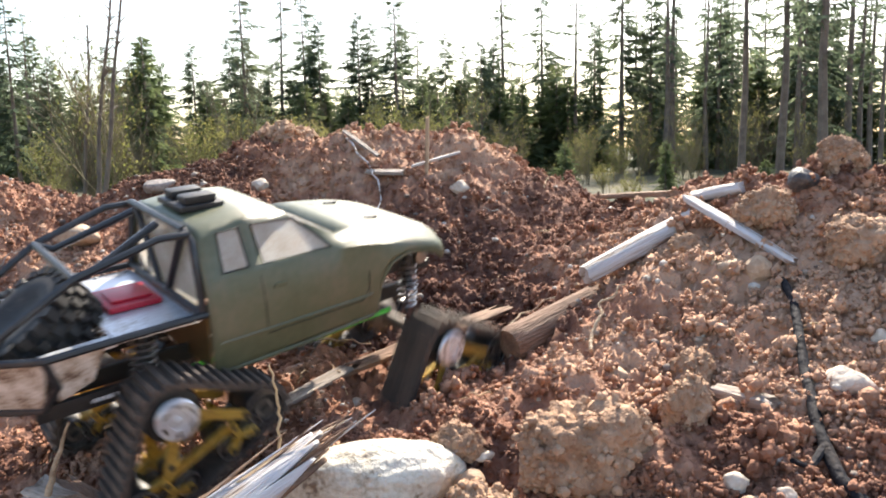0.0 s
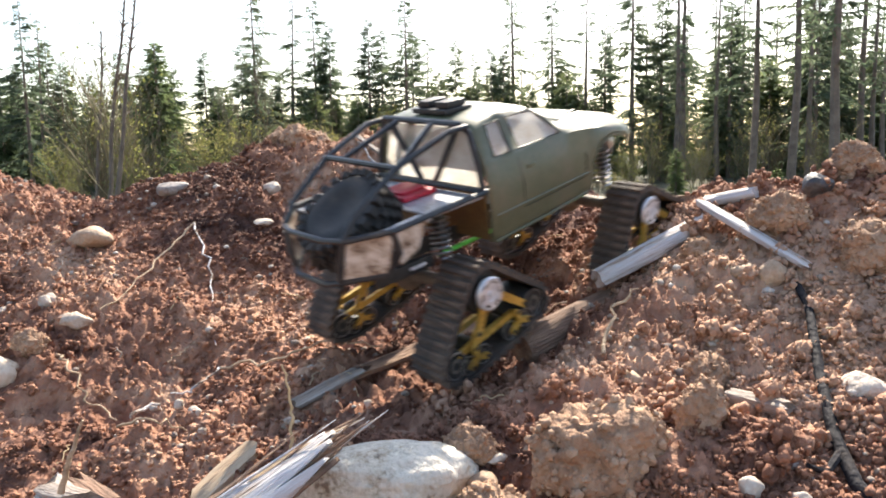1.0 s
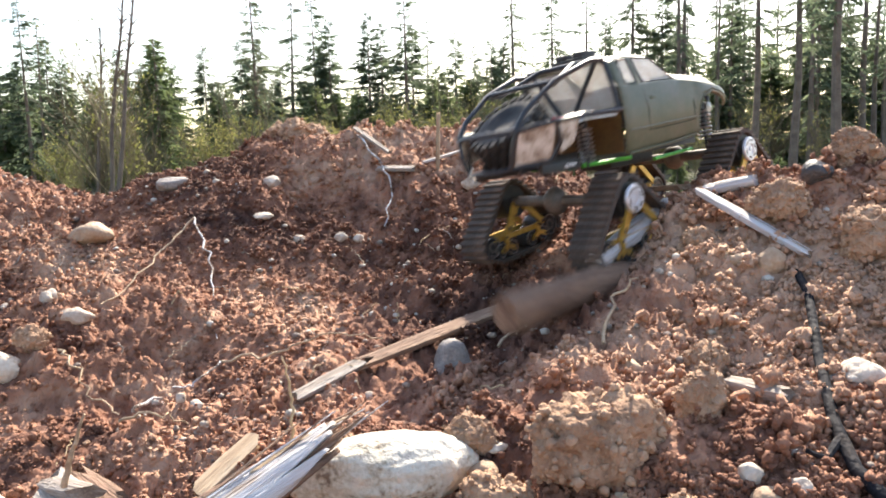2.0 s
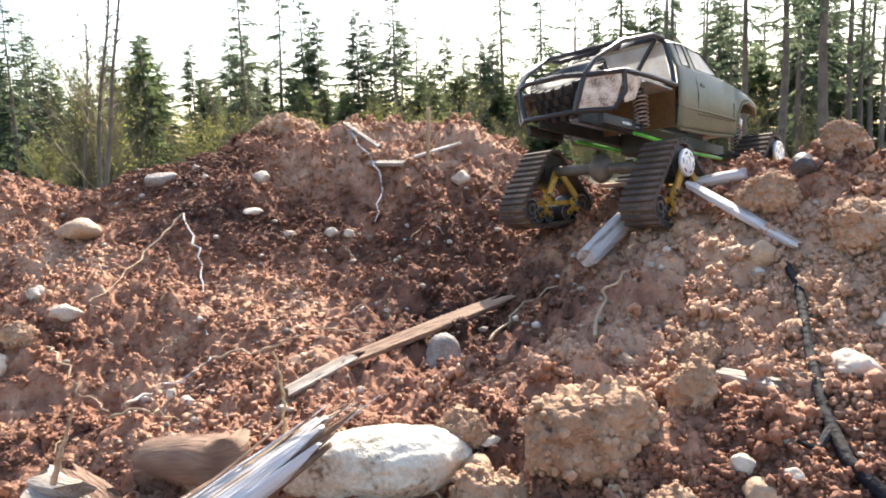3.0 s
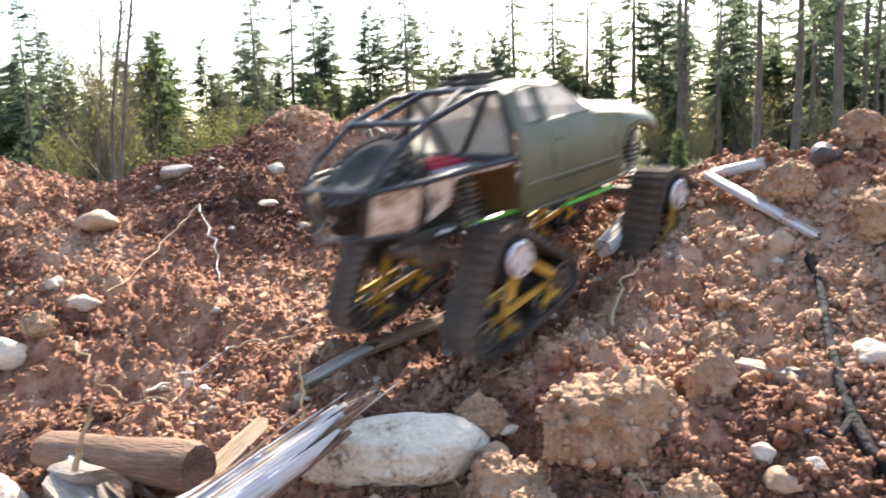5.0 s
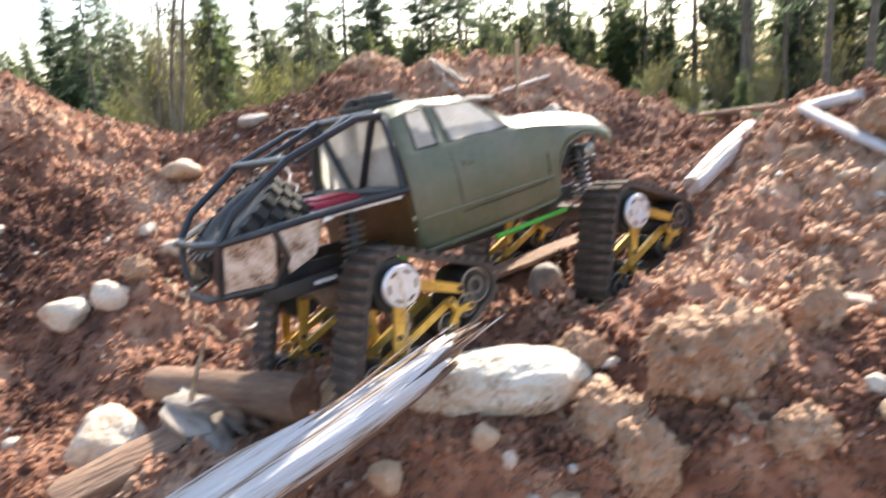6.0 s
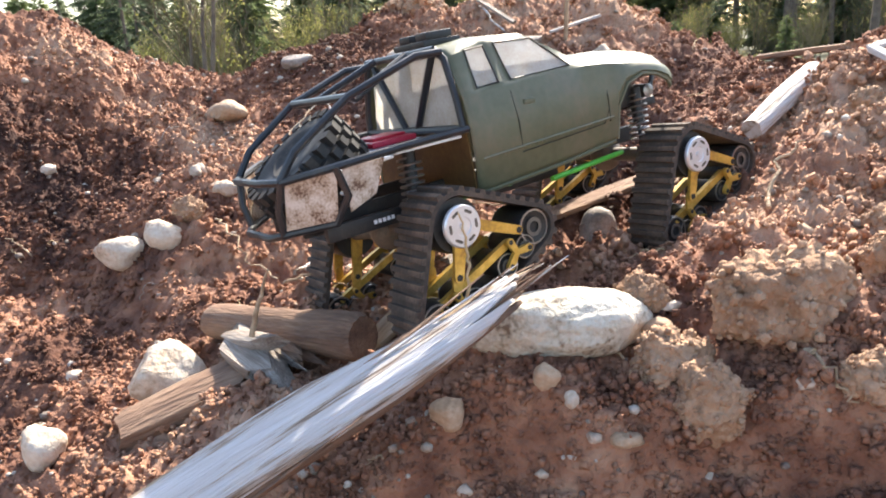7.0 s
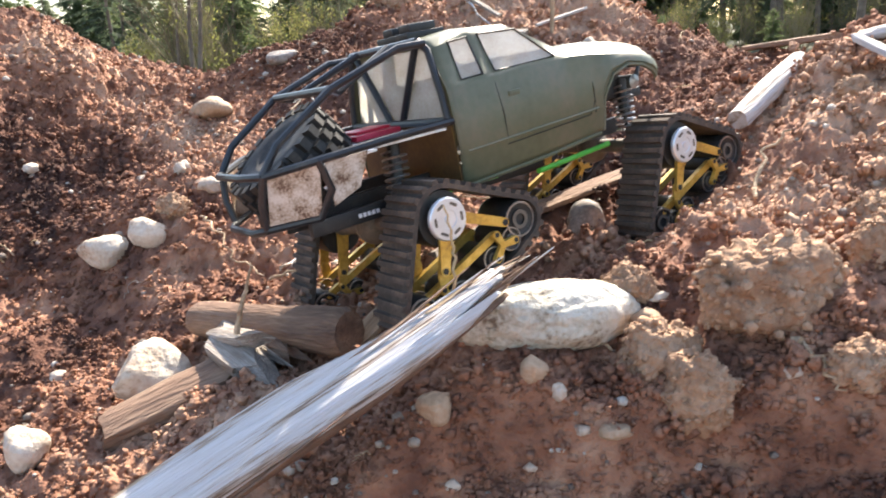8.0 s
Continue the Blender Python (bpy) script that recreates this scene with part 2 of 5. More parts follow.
def lattice(x, y, seed):
    """Smooth noise from -1 to 1 on a unit lattice."""
    rng = np.random.RandomState(seed)
    table = rng.uniform(-1, 1, (256, 256))
    xi, yi = np.floor(x).astype(int), np.floor(y).astype(int)
    u, v = x - xi, y - yi
    u, v = u * u * u * (u * (6 * u - 15) + 10), v * v * v * (v * (6 * v - 15) + 10)
    a, b = table[xi % 256, yi % 256], table[(xi + 1) % 256, yi % 256]
    c, d = table[xi % 256, (yi + 1) % 256], table[(xi + 1) % 256, (yi + 1) % 256]
    return (a * (1 - u) + b * u) * (1 - v) + (c * (1 - u) + d * u) * v


def lumps(x, y, cell, seed):
    """Rounded lumps of soil, one in each cell, 0 to 1."""
    rng = np.random.RandomState(seed)
    jx, jy, size = rng.rand(128, 128), rng.rand(128, 128), rng.uniform(0.25, 0.62, (128, 128))
    gx, gy = np.floor(x / cell).astype(int), np.floor(y / cell).astype(int)
    out = np.zeros_like(x)
    for i in (-1, 0, 1):
        for j in (-1, 0, 1):
            cx, cy = gx + i, gy + j
            k = (cx % 128, cy % 128)
            d2 = ((x / cell - cx - jx[k]) ** 2 + (y / cell - cy - jy[k]) ** 2) / size[k] ** 2
            out = np.maximum(out, np.sqrt(np.clip(1 - d2, 0, 1)) * size[k])
    return out


def ease(v):
    v = np.clip(v, 0, 1)
    return v * v * (3 - 2 * v)


def bank_cut(x, y):
    """The dug face below the boulder: the soil breaks off steeply towards the digger's side."""
    edge = 0.512 - 0.050 * ease((x - 0.32) / 0.2) - 0.5 * np.clip(0.12 - x, 0, 0.25)
    edge = edge + 0.012 * lattice(x * 13, y * 4, 21) + 0.006 * lattice(x * 38, y * 16, 22)
    sides = ease((x + 0.22) / 0.12) * (1 - ease((x - 0.70) / 0.25))
    return sides * (0.062 * ease((edge - y) / 0.026) + 0.045 * ease((edge - y - 0.02) / 0.10))


def smooth_ground(x, y):
    x, y = np.asarray(x, float), np.asarray(y, float)
    z = np.full_like(x, 0.28)
    for cx, cy, r, a in BACK_HEAPS + NEAR_HEAPS:
        z += a * np.exp(-((x - cx) ** 2 + (y - cy) ** 2) / (2 * r * r))
    z -= bank_cut(x, y)
    far = np.clip((np.hypot(x - 0.2, y - 0.9) - 1.6) / 6.0, 0, 1)
    return z * (1 - far) - 0.70 * far


def ground_height(x, y):
    x, y = np.asarray(x, float), np.asarray(y, float)
    z = smooth_ground(x, y)
    near = np.exp(-np.clip(np.hypot(x - 0.2, y - 0.9) - 1.2, 0, None) * 1.2)
    wx, wy = x + 0.012 * lattice(x * 30, y * 30, 5), y + 0.012 * lattice(x * 30, y * 30, 6)
    rough = 0.018 * lattice(x * 9, y * 9, 1) + 0.010 * lattice(x * 22, y * 22, 2)
    vx, vy = wx + 0.004 * lattice(x * 120, y * 120, 13), wy + 0.004 * lattice(x * 120, y * 120, 14)
    clods = 0.012 * lumps(vx, vy, 0.07, 3) + 0.014 * lumps(vx, vy, 0.034, 4) + 0.012 * lumps(vx, vy, 0.017, 7) + 0.010 * lumps(vx, vy, 0.0095, 12)
    patch = 0.30 + 0.70 * np.clip(0.5 + 1.3 * lattice(x * 4 + 7, y * 4 + 3, 8), 0, 1)
    ridged = 0.007 * (1 - 2 * np.abs(lattice(x * 48, y * 48, 15))) + 0.0045 * (1 - 2 * np.abs(lattice(x * 105, y * 105, 16)))
    fine = 0.0035 * lattice(x * 160, y * 160, 9) + 0.0025 * lattice(x * 290, y * 290, 10) + ridged * patch
    far_roll = 0.12 * lattice(x * 0.3, y * 0.3, 11) * (1 - near)
    return z + near * (rough + clods * patch - 0.022 + fine) + far_roll


def spread(lo, hi, step, reach):
    """Even steps in the middle that widen outwards to reach."""
    mid = list(np.arange(lo, hi, step))
    out, d = [], step
    while not out or out[-1] < reach:
        d *= 1.12
        out.append((out[-1] if out else 0) + d)
    return np.array([lo - v for v in reversed(out)] + mid + [mid[-1] + v for v in out])


def build_ground():
    xs, ys = spread(-0.80, 1.10, 0.0033, 700), spread(0.34, 1.70, 0.0033, 700)
    gx, gy = np.meshgrid(xs, ys)
    gz = ground_height(gx, gy)
    n, m = gx.shape
    idx = np.arange(n * m).reshape(n, m)
    quads = np.stack([idx[:-1, :-1], idx[:-1, 1:], idx[1:, 1:], idx[1:, :-1]], -1).reshape(-1, 4)
    me = bpy.data.meshes.new("ground")
    me.vertices.add(n * m)
    me.vertices.foreach_set("co", np.stack([gx, gy, gz], -1).ravel())
    me.loops.add(quads.size)
    me.loops.foreach_set("vertex_index", quads.ravel())
    me.polygons.add(len(quads))
    me.polygons.foreach_set("loop_start", np.arange(0, quads.size, 4))
    me.polygons.foreach_set("use_smooth", np.ones(len(quads), bool))
    me.update(calc_edges=True)
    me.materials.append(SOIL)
    return tagged(new("ground", me), "churned reddish brown soil heap with dry crumbly clods", "ground", kind="structure")


build_ground()


# ---------------------------------------------------------------- building blocks
def part(name, bm, mat, parent=None, label="", smooth=True, angle=40):
    me = bpy.data.meshes.new(name)
    bmesh.ops.recalc_face_normals(bm, faces=bm.faces)
    if smooth:
        for f in bm.faces:
            f.smooth = True
        for e in bm.edges:
            if len(e.link_faces) == 2 and e.calc_face_angle(0) > radians(angle):
                e.smooth = False
    bm.to_mesh(me)
    bm.free()
    me.materials.append(mat)
    ob = new(name, me)
    ob.parent = parent
    if label:
        ob["label"] = label
    return ob


def box(bm, x0, x1, y0, y1, z0, z1):
    r = bmesh.ops.create_cube(bm, size=1)
    for v in r["verts"]:
        v.co = Vector((x0 + (v.co.x + 0.5) * (x1 - x0), y0 + (v.co.y + 0.5) * (y1 - y0), z0 + (v.co.z + 0.5) * (z1 - z0)))
    return r["verts"]


def tube(bm, pts, r, n=8, r_end=None, closed=False):
    """A round bar through the points, with mitred bends."""
    pts = [Vector(p) for p in pts]
    rings, last = [], None
    for i, p in enumerate(pts):
        a = pts[i - 1] if i or closed else p
        b = pts[(i + 1) % len(pts)] if i + 1 < len(pts) or closed else p
        d = (b - p).normalized() + (p - a).normalized()
        d = d.normalized() if d.length > 1e-6 else Vector((0, 0, 1))
        side = d.orthogonal().normalized() if last is None else (last - d * last.dot(d)).normalized()
        last = side
        up = d.cross(side)
        k = i / max(1, len(pts) - 1)
        rr = r if r_end is None else r + (r_end - r) * k
        rings.append([bm.verts.new(p + (side * math.cos(2 * math.pi * j / n) + up * math.sin(2 * math.pi * j / n)) * rr) for j in range(n)])
    for i in range(len(rings) - (0 if closed else 1)):
        a, b = rings[i], rings[(i + 1) % len(rings)]
        for j in range(n):
            bm.faces.new((a[j], a[(j + 1) % n], b[(j + 1) % n], b[j]))
    if not closed:
        bm.faces.new(rings[0]), bm.faces.new(reversed(rings[-1]))


def lathe_y(bm, profile, cx=0.0, cz=0.0, n=24):
    """Turns (radius, y) points round an axis along y through (cx, cz); closed at both ends."""
    rings = [[bm.verts.new((cx + r * math.cos(2 * math.pi * j / n), y, cz + r * math.sin(2 * math.pi * j / n))) for j in range(n)] for r, y in profile]
    for a, b in zip(rings, rings[1:]):
        for j in range(n):
            bm.faces.new((a[j], a[(j + 1) % n], b[(j + 1) % n], b[j]))
    bm.faces.new(rings[0]), bm.faces.new(reversed(rings[-1]))


def bar_xz(bm, a, b, ra, rb, y0, y1, n=8):
    """A flat bar with round ends from a to b in the xz plane, between y0 and y1."""
    a, b = Vector((a[0], 0, a[1])), Vector((b[0], 0, b[1]))
    t = math.atan2(b.z - a.z, b.x - a.x)
    out = [a + Vector((math.cos(t + math.pi / 2 + math.pi * k / n) * ra, 0, math.sin(t + math.pi / 2 + math.pi * k / n) * ra)) for k in range(n + 1)]
    out += [b + Vector((math.cos(t - math.pi / 2 + math.pi * k / n) * rb, 0, math.sin(t - math.pi / 2 + math.pi * k / n) * rb)) for k in range(n + 1)]
    lo = [bm.verts.new((p.x, y0, p.z)) for p in out]
    hi = [bm.verts.new((p.x, y1, p.z)) for p in out]
    bm.faces.new(lo), bm.faces.new(list(reversed(hi)))
    for k in range(len(out)):
        bm.faces.new((lo[k], lo[(k + 1) % len(out)], hi[(k + 1) % len(out)], hi[k]))


def bevelled(bm, width=0.001, segments=2):
    bmesh.ops.bevel(bm, geom=list(bm.edges), offset=width, segments=segments, affect="EDGES", profile=0.6)
    return bm


def plate(bm, corners, thick):
    """A flat plate on four corners."""
    c = [Vector(p) for p in corners]
    n = (c[1] - c[0]).cross(c[3] - c[0]).normalized() * thick
    lo, hi = [bm.verts.new(p) for p in c], [bm.verts.new(p + n) for p in c]
    k = len(c)
    bm.faces.new(lo), bm.faces.new(list(reversed(hi)))
    for i in range(k):
        bm.faces.new((lo[i], lo[(i + 1) % k], hi[(i + 1) % k], hi[i]))


# --- the truck's shell: rows from the sill up to the middle of the roof, stations from the cab's back to the nose
def shell_station(low, high, bottom, belt, top, width):
    rows = []
    for f, y in ((0, 0.0925), (0.08, 0.0965), (0.30, 0.0975), (0.34, 0.0990), (0.68, 0.0985), (1, 0.0950)):
        rows.append((low, y * width, bottom + (belt - bottom) * f))
    for f, y, lean in ((0.10, 0.0915, 0.08), (0.80, 0.0785, 0.85), (0.94, 0.0690, 1.0), (0.99, 0.0380, 1.03), (1.0, 0.0, 1.04)):
        rows.append((low + (high - low) * lean, y * width, belt + (top - belt) * f))
    return rows


STATIONS = [  # x at the belt, x at the roof, sill, belt, top, width
    (-0.106, -0.104, 0.014, 0.104, 0.150, 0.985), (-0.100, -0.098, 0.012, 0.104, 0.152, 1.0), (-0.087, -0.085, 0.012, 0.104, 0.154, 1.0),
    (-0.061, -0.064, 0.014, 0.105, 0.156, 1.0), (-0.046, -0.052, 0.015, 0.105, 0.157, 1.0), (0.033, -0.012, 0.020, 0.107, 0.154, 1.0),
    (0.048, 0.044, 0.021, 0.108, 0.121, 1.0), (0.072, 0.072, 0.023, 0.106, 0.1205, 1.0), (0.080, 0.080, 0.024, 0.105, 0.120, 1.0), (0.086, 0.086, 0.058, 0.104, 0.1195, 1.005),
    (0.100, 0.100, 0.079, 0.102, 0.118, 1.01), (0.125, 0.125, 0.0865, 0.099, 0.115, 1.005), (0.150, 0.150, 0.082, 0.095, 0.110, 0.985),
    (0.170, 0.170, 0.074, 0.090, 0.104, 0.95), (0.182, 0.182, 0.066, 0.084, 0.096, 0.90), (0.188, 0.188, 0.062, 0.077, 0.086, 0.84)]
PANES = {(2, 6): "quarter_window", (4, 6): "door_window"}  # station and row of each side opening


def build_shell(truck):
    bm = bmesh.new()
    grid = {}
    for sgn in (-1, 1):
        for i, s in enumerate(STATIONS):
            for j, (x, y, z) in enumerate(shell_station(*s)):
                if j == 10 and sgn == 1:
                    grid[sgn, i, j] = grid[-1, i, j]
                else:
                    grid[sgn, i, j] = bm.verts.new((x, y * sgn, z))
    openings = []
    for sgn in (-1, 1):
        for i in range(len(STATIONS) - 1):
            for j in range(10):
                q = [grid[sgn, i, j], grid[sgn, i + 1, j], grid[sgn, i + 1, j + 1], grid[sgn, i, j + 1]]
                if (i, j) in PANES or (i == 5 and j >= 7):
                    openings.append(((i, j), [v.co.copy() for v in q]))
                else:
                    bm.faces.new(q if sgn < 0 else q[::-1])
    body = part("body", bm, PAINT, truck, "olive green scuffed plastic pickup shell", angle=32)
    mod = body.modifiers.new("thickness", "SOLIDIFY")
    mod.thickness, mod.offset = 0.0016, -1
    screen = bmesh.new()
    for key, co in openings:
        if key in PANES:
            pane = bmesh.new()
            mid = sum(co, Vector()) / 4
            inward = Vector((0, -0.0012 if mid.y > 0 else 0.0012, 0))
            plate(pane, [mid + (p - mid) * 1.02 + inward for p in co], 0.0006)
            ob = part(PANES[key], pane, LEXAN, truck, "dusty clear plastic window, whitened for sky reflection")
            ob.visible_shadow = False
            rim = bmesh.new()
            tube(rim, [mid + (p - mid) * 1.0 for p in co], 0.0011, 6, closed=True)
            part("window_seal", rim, BLACK, ob)
        else:
            plate(screen, [p + Vector((-0.001, 0, -0.001)) for p in co], 0.0005)
    part("windscreen", screen, LEXAN, truck, "clear plastic windscreen").visible_shadow = False
    for sgn in (-1, 1):
        # door seams, handle and the moulding along the sill
        bm = bmesh.new()
        for xs in ((0.070, 0.070), (-0.052, -0.050)):
            tube(bm, [(xs[0], sgn * 0.0952, 0.100), (xs[1], sgn * 0.0992, 0.070), (xs[1], sgn * 0.0985, 0.047)], 0.0006, 5)
        tube(bm, [(-0.050, sgn * 0.0978, 0.041), (0.062, sgn * 0.0980, 0.046), (0.070, sgn * 0.0990, 0.060)], 0.0006, 5)
        part("door_seam", bm, SEAM, body)
        bm = bmesh.new()
        box(bm, -0.040, -0.026, sgn * 0.0975 - 0.001, sgn * 0.0975 + 0.0016, 0.0845, 0.0895)
        part("door_handle", bevelled(bm, 0.0008), PAINT, body)
        bm = bmesh.new()
        tube(bm, [(-0.098, sgn * 0.0985, 0.0445), (0.0, sgn * 0.0995, 0.0480), (0.074, sgn * 0.0990, 0.0505)], 0.0016, 6)
        part("side_moulding", bm, PAINT, body)
        bm = bmesh.new()
        tube(bm, [(-0.100, sgn * 0.0935, 0.0130), (0.0, sgn * 0.0935, 0.0175), (0.078, sgn * 0.0935, 0.0240)], 0.0022, 6)
        part("sill", bm, PAINT, body, "scuffed pale sill edge")
        bm = bmesh.new()
        tube(bm, [(0.081, sgn * 0.0950, 0.026), (0.087, sgn * 0.0965, 0.060), (0.101, sgn * 0.0985, 0.080), (0.125, sgn * 0.0985, 0.0875),
                  (0.150, sgn * 0.096, 0.083), (0.170, sgn * 0.0905, 0.075), (0.184, sgn * 0.084, 0.066)], 0.0019, 6)
        part("wheel_arch_lip", bm, PAINT, body)
        # hood vents
        for k, x in enumerate((0.075, 0.105)):
            bm = bmesh.new()
            box(bm, x, x + 0.016, sgn * 0.042 - 0.003, sgn * 0.042 + 0.003, 0.1175 - 0.02 * k * 0.1, 0.1195 - 0.0012 * k)
            part("hood_vent", bevelled(bm, 0.0007), BLACK, body, "small black bonnet vent")
    # cab's back: lower panel with an amber stain, and a clear rear window with its frame
    bm = bmesh.new()
    plate(bm, [(-0.1045, 0.090, 0.016), (-0.1045, -0.090, 0.016), (-0.1045, -0.090, 0.074), (-0.1045, 0.090, 0.074)], 0.0015)
    part("back_panel", bm, AMBER, truck, "amber stained plastic back panel")
    bm = bmesh.new()
    plate(bm, [(-0.1040, 0.086, 0.0745), (-0.1040, -0.086, 0.0745), (-0.1030, -0.070, 0.143), (-0.1030, 0.070, 0.143)], 0.0006)
    part("rear_window", bm, LEXAN, truck, "dirty clear plastic rear window").visible_shadow = False
    # roof lamp
    bm = bmesh.new()
    box(bm, -0.096, -0.052, -0.030, 0.030, 0.1545, 0.1605)
    lamp = part("roof_light_bar", bevelled(bm, 0.0015), BLACK, truck, "black plastic roof light bar")
    for y in (-0.016, 0.016):
        bm = bmesh.new()
        box(bm, -0.090, -0.058, y - 0.010, y + 0.010, 0.1605, 0.1685)
        part("lamp_pod", bevelled(bm, 0.002), BLACK, lamp)
    # nose: bumper plate behind the arch, and a winch bar
    bm = bmesh.new()
    box(bm, 0.150, 0.184, -0.060, 0.060, 0.046, 0.056)
    part("front_bumper", bevelled(bm, 0.002), BLACK, truck, "black front bumper plate")
    bm = bmesh.new()
    tube(bm, [(0.178, -0.055, 0.056), (0.196, -0.050, 0.080), (0.196, 0.050, 0.080), (0.178, 0.055, 0.056)], 0.003)
    part("bumper_hoop", bm, BLACK, truck)
    bm = bmesh.new()
    box(bm, 0.084, 0.150, -0.062, 0.062, 0.050, 0.098)
    part("inner_fender", bevelled(bm, 0.006), BLACK, truck, "dark inner wheel well")
    for y in (-0.055, 0.055):
        bm = bmesh.new()
        lathe_y(bm, [(0.004, y - 0.012), (0.008, y - 0.011), (0.008, y + 0.011), (0.004, y + 0.012)], 0.168, 0.064, 14)
        part("fog_lamp", bm, STEEL, truck)


def build_cage(truck):
    R = 0.0036
    runs = []
    for s in (-1, 1):
        runs.append([(-0.110, s * 0.092, 0.074), (-0.109, s * 0.088, 0.100), (-0.107, s * 0.076, 0.140), (-0.110, s * 0.066, 0.150)])
        runs.append([(-0.108, s * 0.074, 0.147), (-0.135, s * 0.072, 0.147), (-0.205, s * 0.064, 0.124), (-0.262, s * 0.058, 0.088), (-0.279, s * 0.055, 0.066)])
        runs.append([(-0.106, s * 0.0935, 0.075), (-0.180, s * 0.0945, 0.074), (-0.243, s * 0.092, 0.071), (-0.279, s * 0.055, 0.065)])
        runs.append([(-0.279, s * 0.055, 0.065), (-0.284, s * 0.048, 0.040), (-0.282, s * 0.042, 0.018)])
        runs.append([(-0.243, s * 0.092, 0.071), (-0.236, s * 0.090, 0.045), (-0.246, s * 0.078, 0.022), (-0.282, s * 0.042, 0.018)])
        runs.append([(-0.108, s * 0.060, 0.148), (-0.109, s * 0.012, 0.078)])
        runs.append([(-0.206, s * 0.064, 0.124), (-0.192, s * 0.050, 0.120), (-0.120, s * 0.030, 0.150)])
    runs.append([(-0.110, -0.067, 0.150), (-0.110, 0.067, 0.150)])
    runs.append([(-0.205, -0.064, 0.124), (-0.205, 0.064, 0.124)])
    runs.append([(-0.279, -0.055, 0.065), (-0.290, -0.030, 0.066), (-0.290, 0.030, 0.066), (-0.279, 0.055, 0.065)])
    runs.append([(-0.282, -0.042, 0.018), (-0.290, -0.028, 0.016), (-0.290, 0.028, 0.016), (-0.282, 0.042, 0.018)])
    runs.append([(-0.110, -0.090, 0.076), (-0.110, 0.090, 0.076)])
    for r in runs:
        bm = bmesh.new()
        tube(bm, r, R, 8)
        part("cage_tube", bm, CAGE, truck, "black plastic roll cage tube")
    # clear side panels at the tail, and the flat bed
    for s in (-1, 1):
        bm = bmesh.new()
        plate(bm, [(-0.2415, s * 0.0900, 0.0680), (-0.2760, s * 0.0555, 0.0625), (-0.2800, s * 0.0455, 0.0220), (-0.2450, s * 0.0800, 0.0250)], 0.001)
        part("tail_panel", bm, DIRTY_PLASTIC, truck, "dirt speckled pale plastic tail panel")
        bm = bmesh.new()
        plate(bm, [(-0.1960, s * 0.0905, 0.0690), (-0.2370, s * 0.0905, 0.0680), (-0.2350, s * 0.0860, 0.0300), (-0.2080, s * 0.0860, 0.0400)], 0.001)
        part("tail_panel", bm, DIRTY_PLASTIC, truck)
    bm = bmesh.new()
    plate(bm, [(-0.185, -0.090, 0.068), (-0.112, -0.090, 0.068), (-0.112, 0.090, 0.068), (-0.185, 0.090, 0.068)], 0.0022)
    for s in (-1, 1):
        plate(bm, [(-0.242, s * 0.066, 0.066), (-0.1855, s * 0.066, 0.068), (-0.1855, s * 0.089, 0.068), (-0.242, s * 0.089, 0.066)], 0.0022)
    bed = part("bed_plate", bm, ALUMINIUM, truck, "muddy bare aluminium bed plate", smooth=False)
    for x in (-0.18, -0.15, -0.12):
        for s in (-1, 1):
            bm = bmesh.new()
            bmesh.ops.create_uvsphere(bm, u_segments=8, v_segments=6, radius=0.0022, matrix=Matrix.Translation((x, s * 0.084, 0.0706)))
            part("rivet", bm, STEEL, bed)
    bm = bmesh.new()
    box(bm, -0.172, -0.122, -0.028, 0.030, 0.0706, 0.0765)
    bx = part("red_battery_box", bevelled(bm, 0.002), RED, truck, "bright red plastic box on the bed")
    bm = bmesh.new()
    box(bm, -0.166, -0.128, -0.018, 0.020, 0.0765, 0.0795)
    part("box_lid", bevelled(bm, 0.0015), RED, bx)
    # spare tyre lying in the tail
    spare = bmesh.new()
    prof = [(0.024, -0.018), (0.028, -0.022), (0.045, -0.0225), (0.050, -0.018), (0.0515, 0.0), (0.050, 0.018), (0.045, 0.0225), (0.028, 0.022), (0.024, 0.018)]
    lathe_y(spare, prof, n=32)
    tyre = part("spare_tyre", spare, TYRE, truck, "chunky black spare tyre", angle=50)
    tyre.matrix_basis = pose(-0.230, 0, 0.064, 90, -36, 0)
    for k in range(22):
        for y0, y1, shift, r1, half in ((-0.0235, -0.0125, 0, 0.0560, 0.0050), (-0.0105, -0.0010, .5, 0.0570, 0.0044), (0.0010, 0.0105, 0, 0.0570, 0.0044), (0.0125, 0.0235, .5, 0.0560, 0.0050)):
            bm = bmesh.new()
            v = box(bm, -half, half, y0, y1, 0.0470, r1)
            for q in v:
                if q.co.z > 0.05:
                    q.co.x *= 0.82
            bmesh.ops.rotate(bm, verts=v, cent=(0, 0, 0), matrix=Matrix.Rotation(2 * math.pi * (k + shift) / 22, 3, "Y"))
            part("tread_block", bm, TYRE, tyre, smooth=False)
    bm = bmesh.new()
    lathe_y(bm, [(0.023, -0.012), (0.023, 0.012), (0.018, 0.014), (0.016, 0.006), (0.006, 0.004), (0.005, 0.012), (0.002, 0.012)], n=20)
    rim = part("rim", bm, CAGE, tyre)
    for k in range(6):
        bm = bmesh.new()
        v = box(bm, -0.003, 0.003, 0.004, 0.010, 0.004, 0.022)
        bmesh.ops.rotate(bm, verts=v, cent=(0, 0, 0), matrix=Matrix.Rotation(math.pi * k / 3, 3, "Y"))
        part("spoke", bm, STEEL, tyre)


